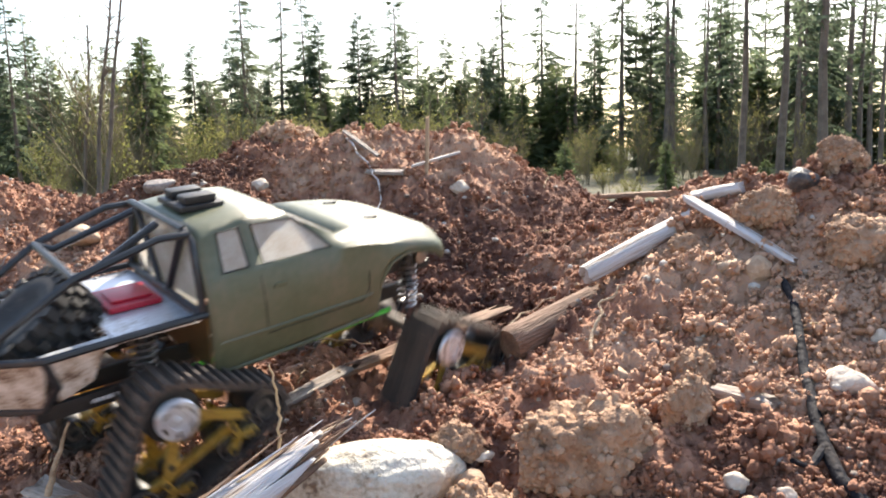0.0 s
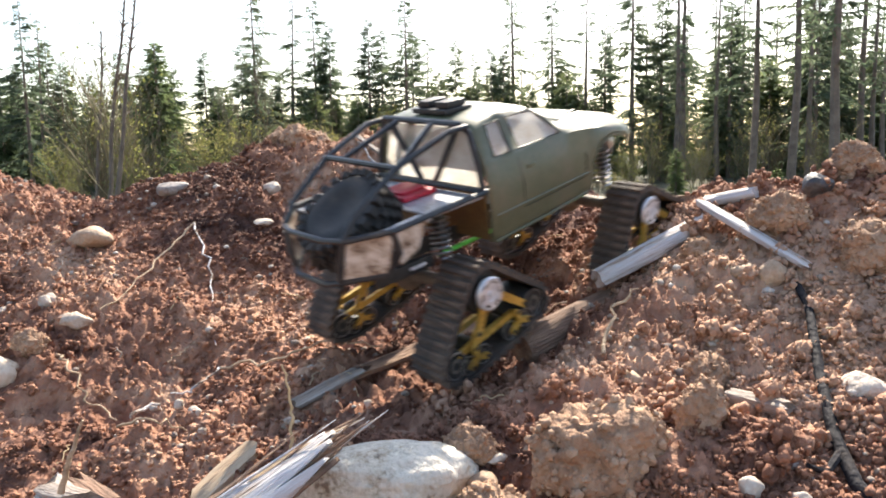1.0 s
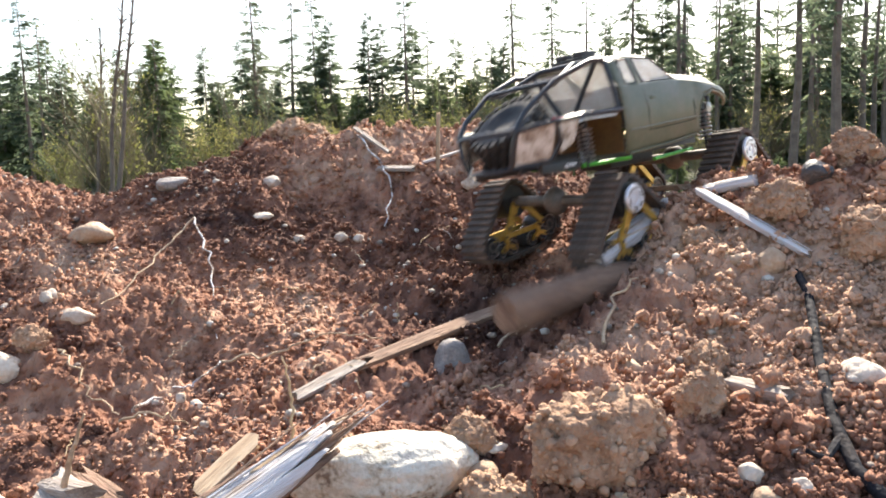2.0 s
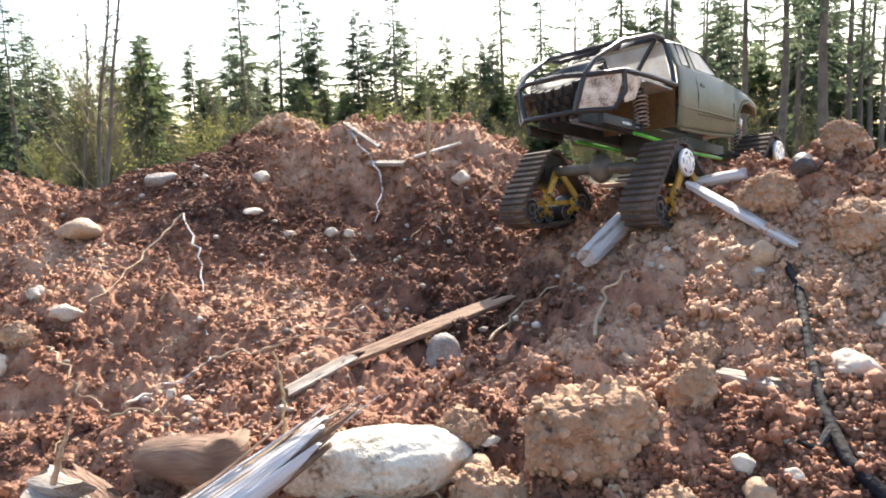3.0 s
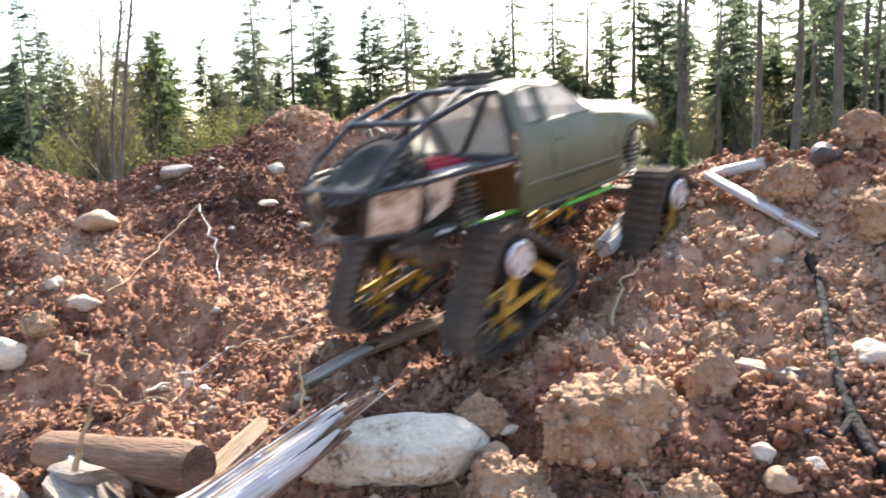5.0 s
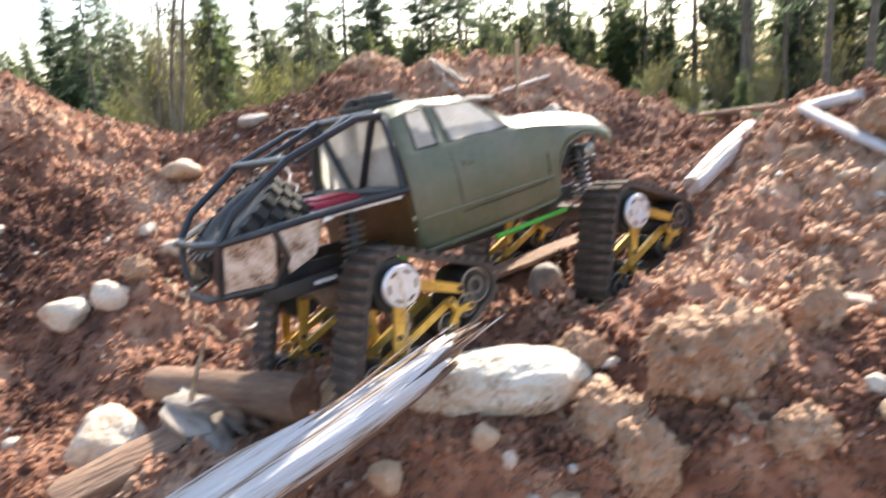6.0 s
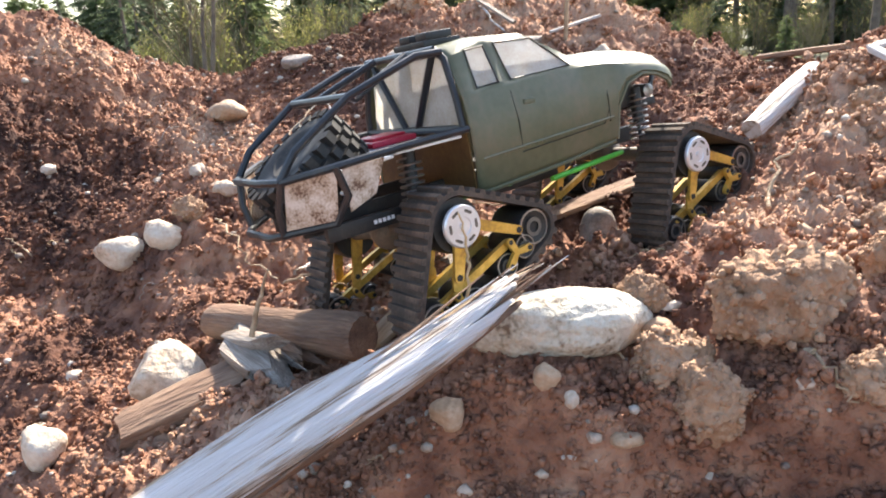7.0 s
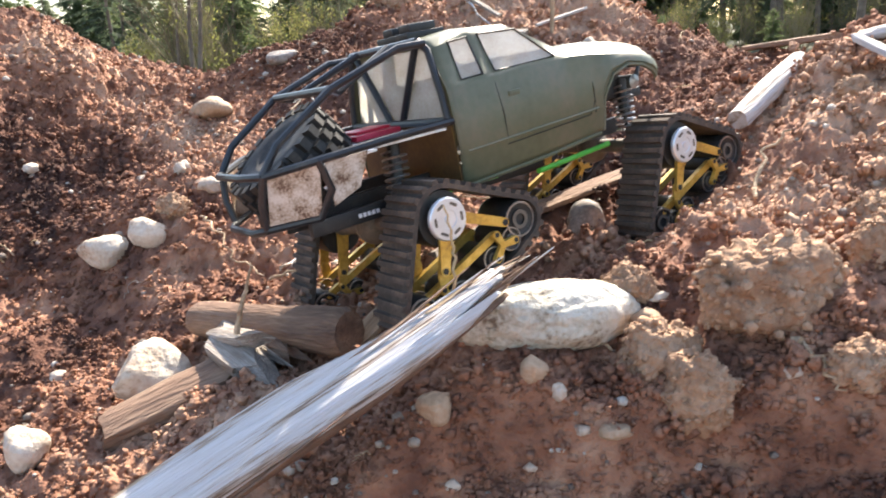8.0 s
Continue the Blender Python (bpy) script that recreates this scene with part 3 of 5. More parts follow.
def build_chassis(truck):
    for s in (-1, 1):
        bm = bmesh.new()
        box(bm, -0.262, 0.165, s * 0.034 - 0.003, s * 0.034 + 0.003, 0.008, 0.026)
        part("chassis_rail", bevelled(bm, 0.001, 1), BLACK, truck, "black steel chassis rail")
        # plate with pale lettering, kept as plain bars
        bm = bmesh.new()
        box(bm, -0.252, -0.172, s * 0.062 - 0.004, s * 0.062 + 0.004, 0.004, 0.018)
        bar = part("rear_skid_bar", bevelled(bm, 0.0012), BLACK, truck)
        for k in range(5):
            bm = bmesh.new()
            box(bm, -0.206 + k * 0.0046, -0.2028 + k * 0.0046, s * 0.0662 - 0.0004, s * 0.0662 + 0.0004, 0.0092, 0.0128)
            part("pale_mark", bm, PALE, bar, smooth=False)
        for x0, x1 in ((-0.150, -0.030), (0.020, 0.135)):
            bm = bmesh.new()
            tube(bm, [(x0, s * 0.052, -0.004), (x1, s * 0.046, 0.000)] if x0 > 0 else [(x0, s * 0.050, 0.006), (x1, s * 0.044, 0.004)], 0.0030)
            part("link_rod", bm, GREEN, truck, "bright green suspension link")
        # shock absorbers lean in from the axles to the frame
        for x in (-0.165, 0.140):
            top, foot = Vector((x + 0.010, s * 0.062, 0.066 if x < 0 else 0.070)), Vector((x + 0.002, s * 0.070, 0.002))
            d = foot - top
            bm = bmesh.new()
            tube(bm, [top, top + d * 0.55], 0.0062, 12)
            tube(bm, [top + d * 0.5, foot], 0.0020, 8)
            shock = part("shock_absorber", bm, BLACK, truck, "black coil shock absorber")
            bm = bmesh.new()
            side = d.normalized().orthogonal()
            up = d.normalized().cross(side)
            turns, per = 8, 10
            tube(bm, [top + d * (0.12 + 0.75 * k / (turns * per)) + (side * math.cos(2 * math.pi * k / per) + up * math.sin(2 * math.pi * k / per)) * 0.0078
                      for k in range(turns * per + 1)], 0.0012, 5)
            part("coil_spring", bm, STEEL, shock)
    bm = bmesh.new()
    box(bm, -0.060, 0.050, -0.030, 0.030, -0.008, 0.034)
    part("gearbox", bevelled(bm, 0.004), BLACK, truck, "black gearbox and skid plate")
    bm = bmesh.new()
    box(bm, 0.060, 0.120, -0.024, 0.024, 0.012, 0.050)
    part("motor", bevelled(bm, 0.006), BLACK, truck)


def build_axle(truck, x):
    bm = bmesh.new()
    lathe_y(bm, [(0.006, -0.092), (0.008, -0.088), (0.008, -0.030), (0.008, 0.030), (0.008, 0.088), (0.006, 0.092)], n=14)
    axle = part("axle", bm, GREY, truck, "grey dusty axle tube")
    bm = bmesh.new()
    bmesh.ops.create_icosphere(bm, subdivisions=3, radius=0.021)
    for v in bm.verts:
        v.co.y *= 0.8
    part("differential", bm, GREY, axle)
    axle.location = (x, 0, 0)
    return axle


WHEELS = [(0.0, 0.0, 0.0265), (0.065, -0.057, 0.0180), (0.046, -0.0650, 0.0120), (0.020, -0.0660, 0.0125), (-0.026, -0.0660, 0.0125), (-0.050, -0.0650, 0.0120), (-0.066, -0.054, 0.0170)]


def belt_line(grow, count):
    """Points along the belt round all the wheels, evenly spaced, with the way outwards."""
    samples = []
    for cx, cz, r in WHEELS:
        for k in range(120):
            a = 2 * math.pi * k / 120
            samples.append((cx + (r + grow) * math.cos(a), cz + (r + grow) * math.sin(a)))
    pts = sorted(set(samples))
    hull = []
    for seq in (pts, pts[::-1]):
        base = len(hull)
        for p in seq:
            while len(hull) >= base + 2 and (hull[-1][0] - hull[-2][0]) * (p[1] - hull[-2][1]) - (hull[-1][1] - hull[-2][1]) * (p[0] - hull[-2][0]) <= 0:
                hull.pop()
            hull.append(p)
        hull.pop()
    hull = np.array(hull + hull[:1])
    run = np.r_[0, np.cumsum(np.hypot(*np.diff(hull, axis=0).T))]
    out = []
    for k in range(count):
        s = run[-1] * k / count
        i = min(np.searchsorted(run, s, side="right") - 1, len(hull) - 2)
        w = (s - run[i]) / (run[i + 1] - run[i])
        p, d = hull[i] * (1 - w) + hull[i + 1] * w, hull[i + 1] - hull[i]
        out.append((p[0], p[1], math.atan2(-d[0], d[1])))
    return out


def build_track_unit(truck, side):
    """A triangular track set about its sprocket; side is -1 for the truck's right."""
    bm = bmesh.new()
    bmesh.ops.create_icosphere(bm, subdivisions=2, radius=0.008)
    unit = part("track_unit", bm, GREY, truck, "triangular rubber track set on gold plates")
    half = 0.0255
    inner, outer = belt_line(0.0, 90), belt_line(0.0042, 90)
    bm = bmesh.new()
    loops = []
    for pts, y in ((outer, -half), (outer, half), (inner, half), (inner, -half)):
        loops.append([bm.verts.new((p[0], y, p[1])) for p in pts])
    for a, b in zip(loops, loops[1:] + loops[:1]):
        for k in range(90):
            bm.faces.new((a[k], a[(k + 1) % 90], b[(k + 1) % 90], b[k]))
    part("belt", bm, RUBBER, unit, "dusty black rubber belt")
    lug = None
    for k, (x, z, a) in enumerate(belt_line(0.0042, 40)):
        if lug is None:
            bm = bmesh.new()
            v = box(bm, -0.0034, 0.0034, -half, half, -0.0004, 0.0038)
            for q in v:
                if q.co.z > 0:
                    q.co.x *= 0.7
            lug = part("tread_lug", bm, RUBBER, unit, smooth=False)
            ob = lug
        else:
            ob = new("tread_lug", lug.data)
            ob.parent = unit
        ob.matrix_basis = Matrix.Translation((x, 0, z)) @ Matrix.Rotation(-a - math.pi / 2, 4, "Y") @ Matrix.Rotation(math.pi, 4, "Y")
    for cx, cz, r in WHEELS[1:]:
        bm = bmesh.new()
        lathe_y(bm, [(r * 0.55, -0.020), (r * 0.9, -0.0215), (r, -0.019), (r, 0.019), (r * 0.9, 0.0215), (r * 0.55, 0.020)], cx, cz, 20)
        wheel = part("road_wheel", bm, BLACK, unit, "black road wheel")
        for s in (-1, 1):
            bm = bmesh.new()
            ys = s * 0.0216
            lathe_y(bm, [(r * 0.30, ys), (r * 0.30, ys + s * 0.0006), (r * 0.50, ys + s * 0.0006), (r * 0.50, ys - s * 0.0004)], cx, cz, 18)
            bmesh.ops.delete(bm, geom=[f for f in bm.faces if len(f.verts) > 4], context="FACES_ONLY")
            part("wheel_ring", bm, GREY, wheel, "worn metal ring")
            bm = bmesh.new()
            lathe_y(bm, [(r * 0.84, ys), (r * 0.84, ys + s * 0.0006), (r * 0.93, ys + s * 0.0006), (r * 0.93, ys - s * 0.0020)], cx, cz, 18)
            bmesh.ops.delete(bm, geom=[f for f in bm.faces if len(f.verts) > 4], context="FACES_ONLY")
            part("wheel_ring", bm, STEEL, wheel)
    # gold plates: a forked hub arm and a lower beam, with two three-holed bogie arms on each face
    for s in (-1, 1):
        def between(y0, y1):
            return min(s * y0, s * y1), max(s * y0, s * y1)
        arms = [((0, 0), (-0.028, -0.036), 0.0066, 0.0048), ((0.012, -0.008), (0.047, -0.045), 0.0050, 0.0043)]
        for a, b, ra, rb in arms:
            bm = bmesh.new()
            bar_xz(bm, a, b, ra, rb, *between(0.0228, 0.0266))
            part("gold_arm", bm, GOLD, unit, "gold anodised plate", angle=30)
            bm = bmesh.new()
            lathe_y(bm, [(0.0030, s * 0.0262), (0.0030, s * 0.0274)], b[0], b[1], 12)
            part("bolt", bm, BLACK, unit)
        bm = bmesh.new()
        bar_xz(bm, (-0.056, -0.047), (0.034, -0.051), 0.0036, 0.0036, *between(0.0150, 0.0205))
        bar_xz(bm, (-0.028, -0.036), (-0.034, -0.046), 0.0050, 0.0050, *between(0.0206, 0.0227))
        part("lower_beam", bm, GOLD, unit, "gold lower beam", angle=30)
        for w1, w2, top in (((0.046, -0.0650), (0.020, -0.0660), (0.032, -0.047)), ((-0.026, -0.0660), (-0.050, -0.0650), (-0.040, -0.047))):
            mid = ((w1[0] + w2[0] + top[0]) / 3, (w1[1] + w2[1] + top[1]) / 3)
            bm = bmesh.new()
            for k, c in enumerate((w1, w2, top)):
                bar_xz(bm, mid, c, 0.0028, 0.0036, *between(0.0240 + 0.0001 * k, 0.0285 + 0.0001 * k))
            bogie = part("bogie_arm", bm, GOLD, unit, "gold bogie arm with bolt holes", angle=30)
            # black discs stand in for the shaded insides of the three holes
            for c in (w1, w2, top):
                bm = bmesh.new()
                lathe_y(bm, [(0.0024, s * 0.0280), (0.0024, s * 0.0292)], c[0], c[1], 10)
                part("bolt", bm, BLACK, bogie)
    # sprocket and its bright cap on the outer face
    bm = bmesh.new()
    lathe_y(bm, [(0.012, -0.021), (0.0245, -0.021), (0.0255, -0.016), (0.0255, 0.016), (0.0245, 0.021), (0.012, 0.021)], n=28)
    part("sprocket", bm, BLACK, unit, "black drive sprocket")
    bm = bmesh.new()
    s = side
    prof = [(0.0190, s * 0.0270), (0.0190, s * 0.0300), (0.0178, s * 0.0314), (0.0085, s * 0.0314), (0.0080, s * 0.0300), (0.0035, s * 0.0300), (0.0032, s * 0.0320), (0.0012, s * 0.0320)]
    lathe_y(bm, prof, n=32)
    cap = part("hub_cap", bm, BRIGHT, unit, "bright machined hub cap", angle=25)
    for k in range(6):
        a = 2 * math.pi * k / 6
        bm = bmesh.new()
        bar_xz(bm, (0.0138 * math.cos(a - 0.2), 0.0138 * math.sin(a - 0.2)), (0.0138 * math.cos(a + 0.2), 0.0138 * math.sin(a + 0.2)), 0.0013, 0.0013,
               min(s * 0.0310, s * 0.0317), max(s * 0.0310, s * 0.0317))
        part("slot", bm, GREY, cap)
    return unit, cap


def crawler():
    truck = new("tracked_truck")
    build_shell(truck)
    build_cage(truck)
    build_chassis(truck)
    units, caps = {}, []
    for side in (-1, 1):
        for front in (False, True):
            u, cap = build_track_unit(truck, side)
            units[front, side] = u
            caps.append(cap)
    axles = {front: build_axle(truck, 0.1545 if front else -0.1585) for front in (False, True)}
    return tagged(truck, "olive green radio controlled pickup on gold rubber tracks", "toy truck"), units, axles, caps


truck, units, axles, caps = crawler()



# ---------------------------------------------------------------- loose soil
def ground_at(x, y):
    return float(ground_height(np.array([x]), np.array([y]))[0])


def scatter(name, count, sizes, area, seed, mat, label, sink=0.25, flat=0.8, dense=None, category="soil", fine=1, rough=0.3, knobs=0):
    """Many small lumps, joined: low round shapes with uneven sides, resting in the ground."""
    rng = np.random.RandomState(seed)
    ico = bmesh.new()
    if fine:
        bmesh.ops.create_icosphere(ico, subdivisions=fine, radius=1)
    else:
        bmesh.ops.create_cube(ico, size=1.25)
        bmesh.ops.triangulate(ico, faces=ico.faces)
    base = np.array([v.co[:] for v in ico.verts])
    faces = np.array([[v.index for v in f.verts] for f in ico.faces])
    ico.free()
    kinds = []
    if knobs:
        small, tri = base, faces
        base = np.concatenate([small] * knobs)
        faces = np.concatenate([tri + len(small) * q for q in range(knobs)])
    for k in range(24):
        if knobs:
            lump = []
            for q in range(knobs):
                at = rng.normal(size=3)
                at *= rng.uniform(0.3, 0.95) / np.linalg.norm(at) if q else 0
                spin = np.array(Euler(rng.uniform(0, 6.28, 3)).to_matrix())
                lump.append((small * rng.uniform(0.75, 1.2, (len(small), 1)) * rng.uniform(0.75, 1.25, 3)) @ spin * rng.uniform(0.16, 0.44 if q else 0.75) + at)
            kinds.append(np.concatenate(lump) * np.array([1, 1, flat]))
            continue
        bump = np.ones(len(base))
        for _ in range(5):
            d = rng.normal(size=3)
            d /= np.linalg.norm(d)
            bump += rough * rng.uniform(-1, 1) * np.clip(base @ d, 0, 1) ** 2
        bump *= rng.uniform(1 - rough * 0.6, 1 + rough * 0.6, len(base))
        kinds.append(base * bump[:, None] * np.array([rng.uniform(0.8, 1.25), rng.uniform(0.8, 1.25), flat * rng.uniform(0.8, 1.2)]))
    x0, x1, y0, y1 = area
    xs, ys = rng.uniform(x0, x1, count * 3), rng.uniform(y0, y1, count * 3)
    want = np.clip(0.5 + 0.9 * lattice(xs * 5 + 20, ys * 5 + 9, seed + 50), 0.06, 1)
    if dense:
        want *= dense(xs, ys)
    keep = np.where(rng.rand(count * 3) < want)[0][:count]
    xs, ys = xs[keep], ys[keep]
    r = sizes[0] * (sizes[1] / sizes[0]) ** (rng.rand(len(xs)) ** 2.4)
    zs = ground_height(xs, ys) + r * (0.6 - sink)
    turn = rng.uniform(0, 2 * math.pi, len(xs))
    vs, fs = [], []
    n = len(base)
    for k in range(len(xs)):
        c, s = math.cos(turn[k]), math.sin(turn[k])
        p = kinds[k % 24] * r[k]
        vs.append(np.stack([p[:, 0] * c - p[:, 1] * s + xs[k], p[:, 0] * s + p[:, 1] * c + ys[k], p[:, 2] + zs[k]], -1))
        fs.append(faces + k * n)
    me = bpy.data.meshes.new(name)
    vs, fs = np.concatenate(vs), np.concatenate(fs)
    me.vertices.add(len(vs))
    me.vertices.foreach_set("co", vs.ravel())
    me.loops.add(fs.size)
    me.loops.foreach_set("vertex_index", fs.ravel())
    me.polygons.add(len(fs))
    me.polygons.foreach_set("loop_start", np.arange(0, fs.size, 3))
    me.polygons.foreach_set("use_smooth", np.ones(len(fs), bool))
    me.update(calc_edges=True)
    me.materials.append(mat)
    return tagged(new(name, me), label, category, kind="stuff")


def right_mound(x, y):
    return np.clip(0.35 + 1.6 * (x - 0.15), 0.3, 1)


scatter("soil_crumbs", 34000, (0.0012, 0.0055), (-0.75, 1.0, 0.38, 1.65), 31, SOIL, "loose crumbs of brown soil covering the heap", 0.1, 0.95, fine=0, rough=0.5)
scatter("slope_crumbs", 9000, (0.0014, 0.006), (-0.8, 0.1, 0.55, 1.5), 36, SOIL, "loose crumbs of reddish soil on the slope", 0.1, 0.95, fine=0, rough=0.5)
scatter("near_crumbs", 16000, (0.001, 0.0042), (-0.4, 0.75, 0.36, 0.8), 35, SOIL, "fine crumbs of soil on the bank", 0.1, 0.95, fine=0, rough=0.5)
scatter("soil_lumps", 4200, (0.0035, 0.0125), (-0.7, 1.0, 0.38, 1.65), 34, SOIL, "crumbly lumps of soil on the heap", 0.15, 1.0, fine=0, knobs=13)
scatter("dry_clods", 2300, (0.004, 0.0165), (0.22, 1.05, 0.47, 1.15), 32, SOIL, "dry tan soil clods on the heap", 0.1, 1.1, right_mound, fine=0, knobs=17)
scatter("bank_crumbs", 12000, (0.001, 0.0050), (-0.05, 0.72, 0.36, 0.53), 37, SOIL, "crumbs of brown soil on the dug bank", 0.15, 0.95, fine=0, rough=0.4)
scatter("bank_lumps", 700, (0.004, 0.012), (-0.05, 0.72, 0.36, 0.52), 38, SOIL, "lumps of brown soil on the dug bank", 0.3, 0.9, fine=0, knobs=13)
scatter("bank_pebbles", 420, (0.0018, 0.0065), (-0.05, 0.72, 0.36, 0.53), 39, PEBBLE, "pale pebbles stuck in the dug bank", 0.35, 0.8, category="pebbles", rough=0.15)
scatter("pebbles", 1700, (0.0018, 0.0070), (-0.75, 1.0, 0.36, 1.6), 33, PEBBLE, "small pale pebbles among the soil", 0.3, 0.75, category="pebbles", rough=0.12)


# ---------------------------------------------------------------- stones
def stone(name, x, y, half_w, half_h, seed, mat, label, depth=1.0, sink=0.30, turn=0.0, lumpy=0.16, tilt=0.0, category="stone", z=None, detail=3, facets=9):
    rng = random.Random(seed)
    bm = bmesh.new()
    bmesh.ops.create_icosphere(bm, subdivisions=detail, radius=1)
    off = Vector((rng.uniform(0, 50), rng.uniform(0, 50), rng.uniform(0, 50)))
    cuts = [(Vector((rng.gauss(0, 1), rng.gauss(0, 1), rng.gauss(0, 0.8))).normalized(), rng.uniform(0.66, 0.9)) for _ in range(facets)]
    for v in bm.verts:
        for d, c in cuts:
            over_by = v.co.dot(d) - c
            if over_by > 0:
                v.co -= d * over_by * 0.85
        k = 1 + lumpy * noise.noise(v.co * 1.1 + off) * 1.6 + lumpy * 0.5 * noise.noise(v.co * 2.7 + off) + 0.03 * noise.noise(v.co * 7 + off)
        v.co = Vector((v.co.x * half_w, v.co.y * half_w * depth, v.co.z * half_h)) * k
    ob = part(name, bm, mat, None, label, angle=70)
    g = ground_at(x, y) if z is None else z
    ob.matrix_basis = pose(x, y, g + half_h * (1 - 2 * sink), rng.uniform(-8, 8), tilt, turn)
    return tagged(ob, category=category)


for k, (x, y, w, h) in enumerate([(-0.276, 1.005, .023, .0135), (-0.067, 1.366, .0165, .014), (0.462, 0.514, .0105, .0095), (0.494, 0.496, .0095, .009), (0.467, 0.609, .0085, .0085),
                                  (-0.067, 1.28, .0185, .007), (-0.002, 1.254, .013, .010), (0.072, 1.243, .012, .009), (0.103, 1.242, .010, .008), (-0.057, 0.814, .0088, .008),
                                  (-0.073, 0.812, .0066, .0064), (0.145, 0.809, .007, .006), (-0.335, 1.042, .011, .012), (0.692, 0.696, .010, .009), (-0.379, 0.728, .011, .0067),
                                  (0.286, 0.487, .0056, .0062), (-0.602, 1.093, .0144, .0093), (-0.404, 1.071, .014, .0075), (-0.331, 1.05, .010, .0136)]):
    tagged(stone("stone", x, y, w, h, 100 + k, PALE_STONE, "small pale rounded stone resting in the soil", 0.8, 0.25), group="small pale stones")
for k, (x, y, w, h) in enumerate([(0.198, 0.491, .0066, .0052), (0.354, 0.496, .007, .0056), (0.398, 0.493, .0072, .0062), (0.157, 0.492, .0051, .0042), (0.271, 0.584, .0112, .0045),
                                  (0.251, 0.554, .0096, .0048), (0.182, 0.501, .0062, .008), (0.315, 0.479, .006, .005), (0.095, 0.489, .007, .006), (0.251, 0.471, .006, .006)]):
    tagged(stone("stone", x, y, w, h, 140 + k, PALE_STONE, "small pale stone stuck in the earth bank", 0.8, 0.3), group="stones in the bank")
stone("stone", -0.36, 1.257, .040, .024, 201, TAN_STONE, "smooth tan boulder half buried on the ridge", .9, .25)
stone("stone", 0.247, 0.875, .029, .026, 202, GREY_STONE, "mottled grey round stone beside a plank", .9, .2)
stone("stone", 0.624, 0.637, .028, .018, 203, PALE_STONE, "pale tan oval stone on the heap", .8, .2, 15)
stone("stone", 0.468, 0.491, .0165, .0095, 204, TAN_STONE, "tan oval pebble lying on loose soil", .75, .15, 10)
stone("stone", 0.422, 0.706, .0164, .015, 205, TAN_STONE, "rounded tan stone stuck in the slope", .8, .35)
stone("stone", 0.619, 0.815, .0165, .015, 206, TAN_STONE, "round brown stone under a pale stick", .9, .2)
stone("stone", 0.596, 0.84, .023, .011, 207, TAN_STONE, "flat tan stone in the heap", .8, .3)
stone("stone", 0.259, 0.565, .0135, .011, 208, TAN_STONE, "orange tan stone beside the big boulder", .8, .1)
stone("stone", -0.261, 1.409, .036, .015, 209, GREY_STONE, "dark flat stone on the ridge", .8, .2)
stone("stone", 0.305, 1.315, .018, .014, 210, PALE_STONE, "pale stone on the back slope", .9, .3)
stone("stone", -0.404, 0.923, .038, .024, 211, WHITE_STONE, "large whitish stone lying on the slope", .75, .2, 20)
stone("stone", -0.338, 0.918, .032, .022, 212, WHITE_STONE, "whitish stone touching a larger one", .8, .2, -15)
stone("stone", -0.233, 0.672, .038, .034, 213, WHITE_STONE, "pale angular boulder in the loose soil", .85, .2, 30, .26)
stone("stone", -0.314, 0.566, .0237, .0255, 214, WHITE_STONE, "pale rounded boulder low on the slope", .9, .2)
stone("stone", 0.222, 0.49, .0135, .0066, 215, TAN_STONE, "oblong tan pebble in the earth bank", .6, .2, 5)
stone("stone", 0.163, 0.512, .0108, .0125, 216, TAN_STONE, "tan stone set in the earth bank", .7, .3)
DARK_STONE = grain(material("dark_stone", (0.05, 0.05, 0.055), 0.5), 30, [(0.022, 0.022, 0.026), (0.05, 0.048, 0.052), (0.11, 0.10, 0.10)], 0.4)
stone("stone", .715, .90, .020, .016, 218, DARK_STONE, "dark bluish stone on the heap's top", .8, .2, 20, .22)
stone("stone", 0.085, 0.503, .016, .0145, 217, TAN_STONE, "brown rounded stone under the boulder", .8, .3)
stone("boulder", 0.178, 0.566, .076, .030, 220, MOTTLED_STONE, "large flat boulder, pale with tan and brown mottling", .56, .36, 10, .13, category="boulder", detail=5, facets=4)


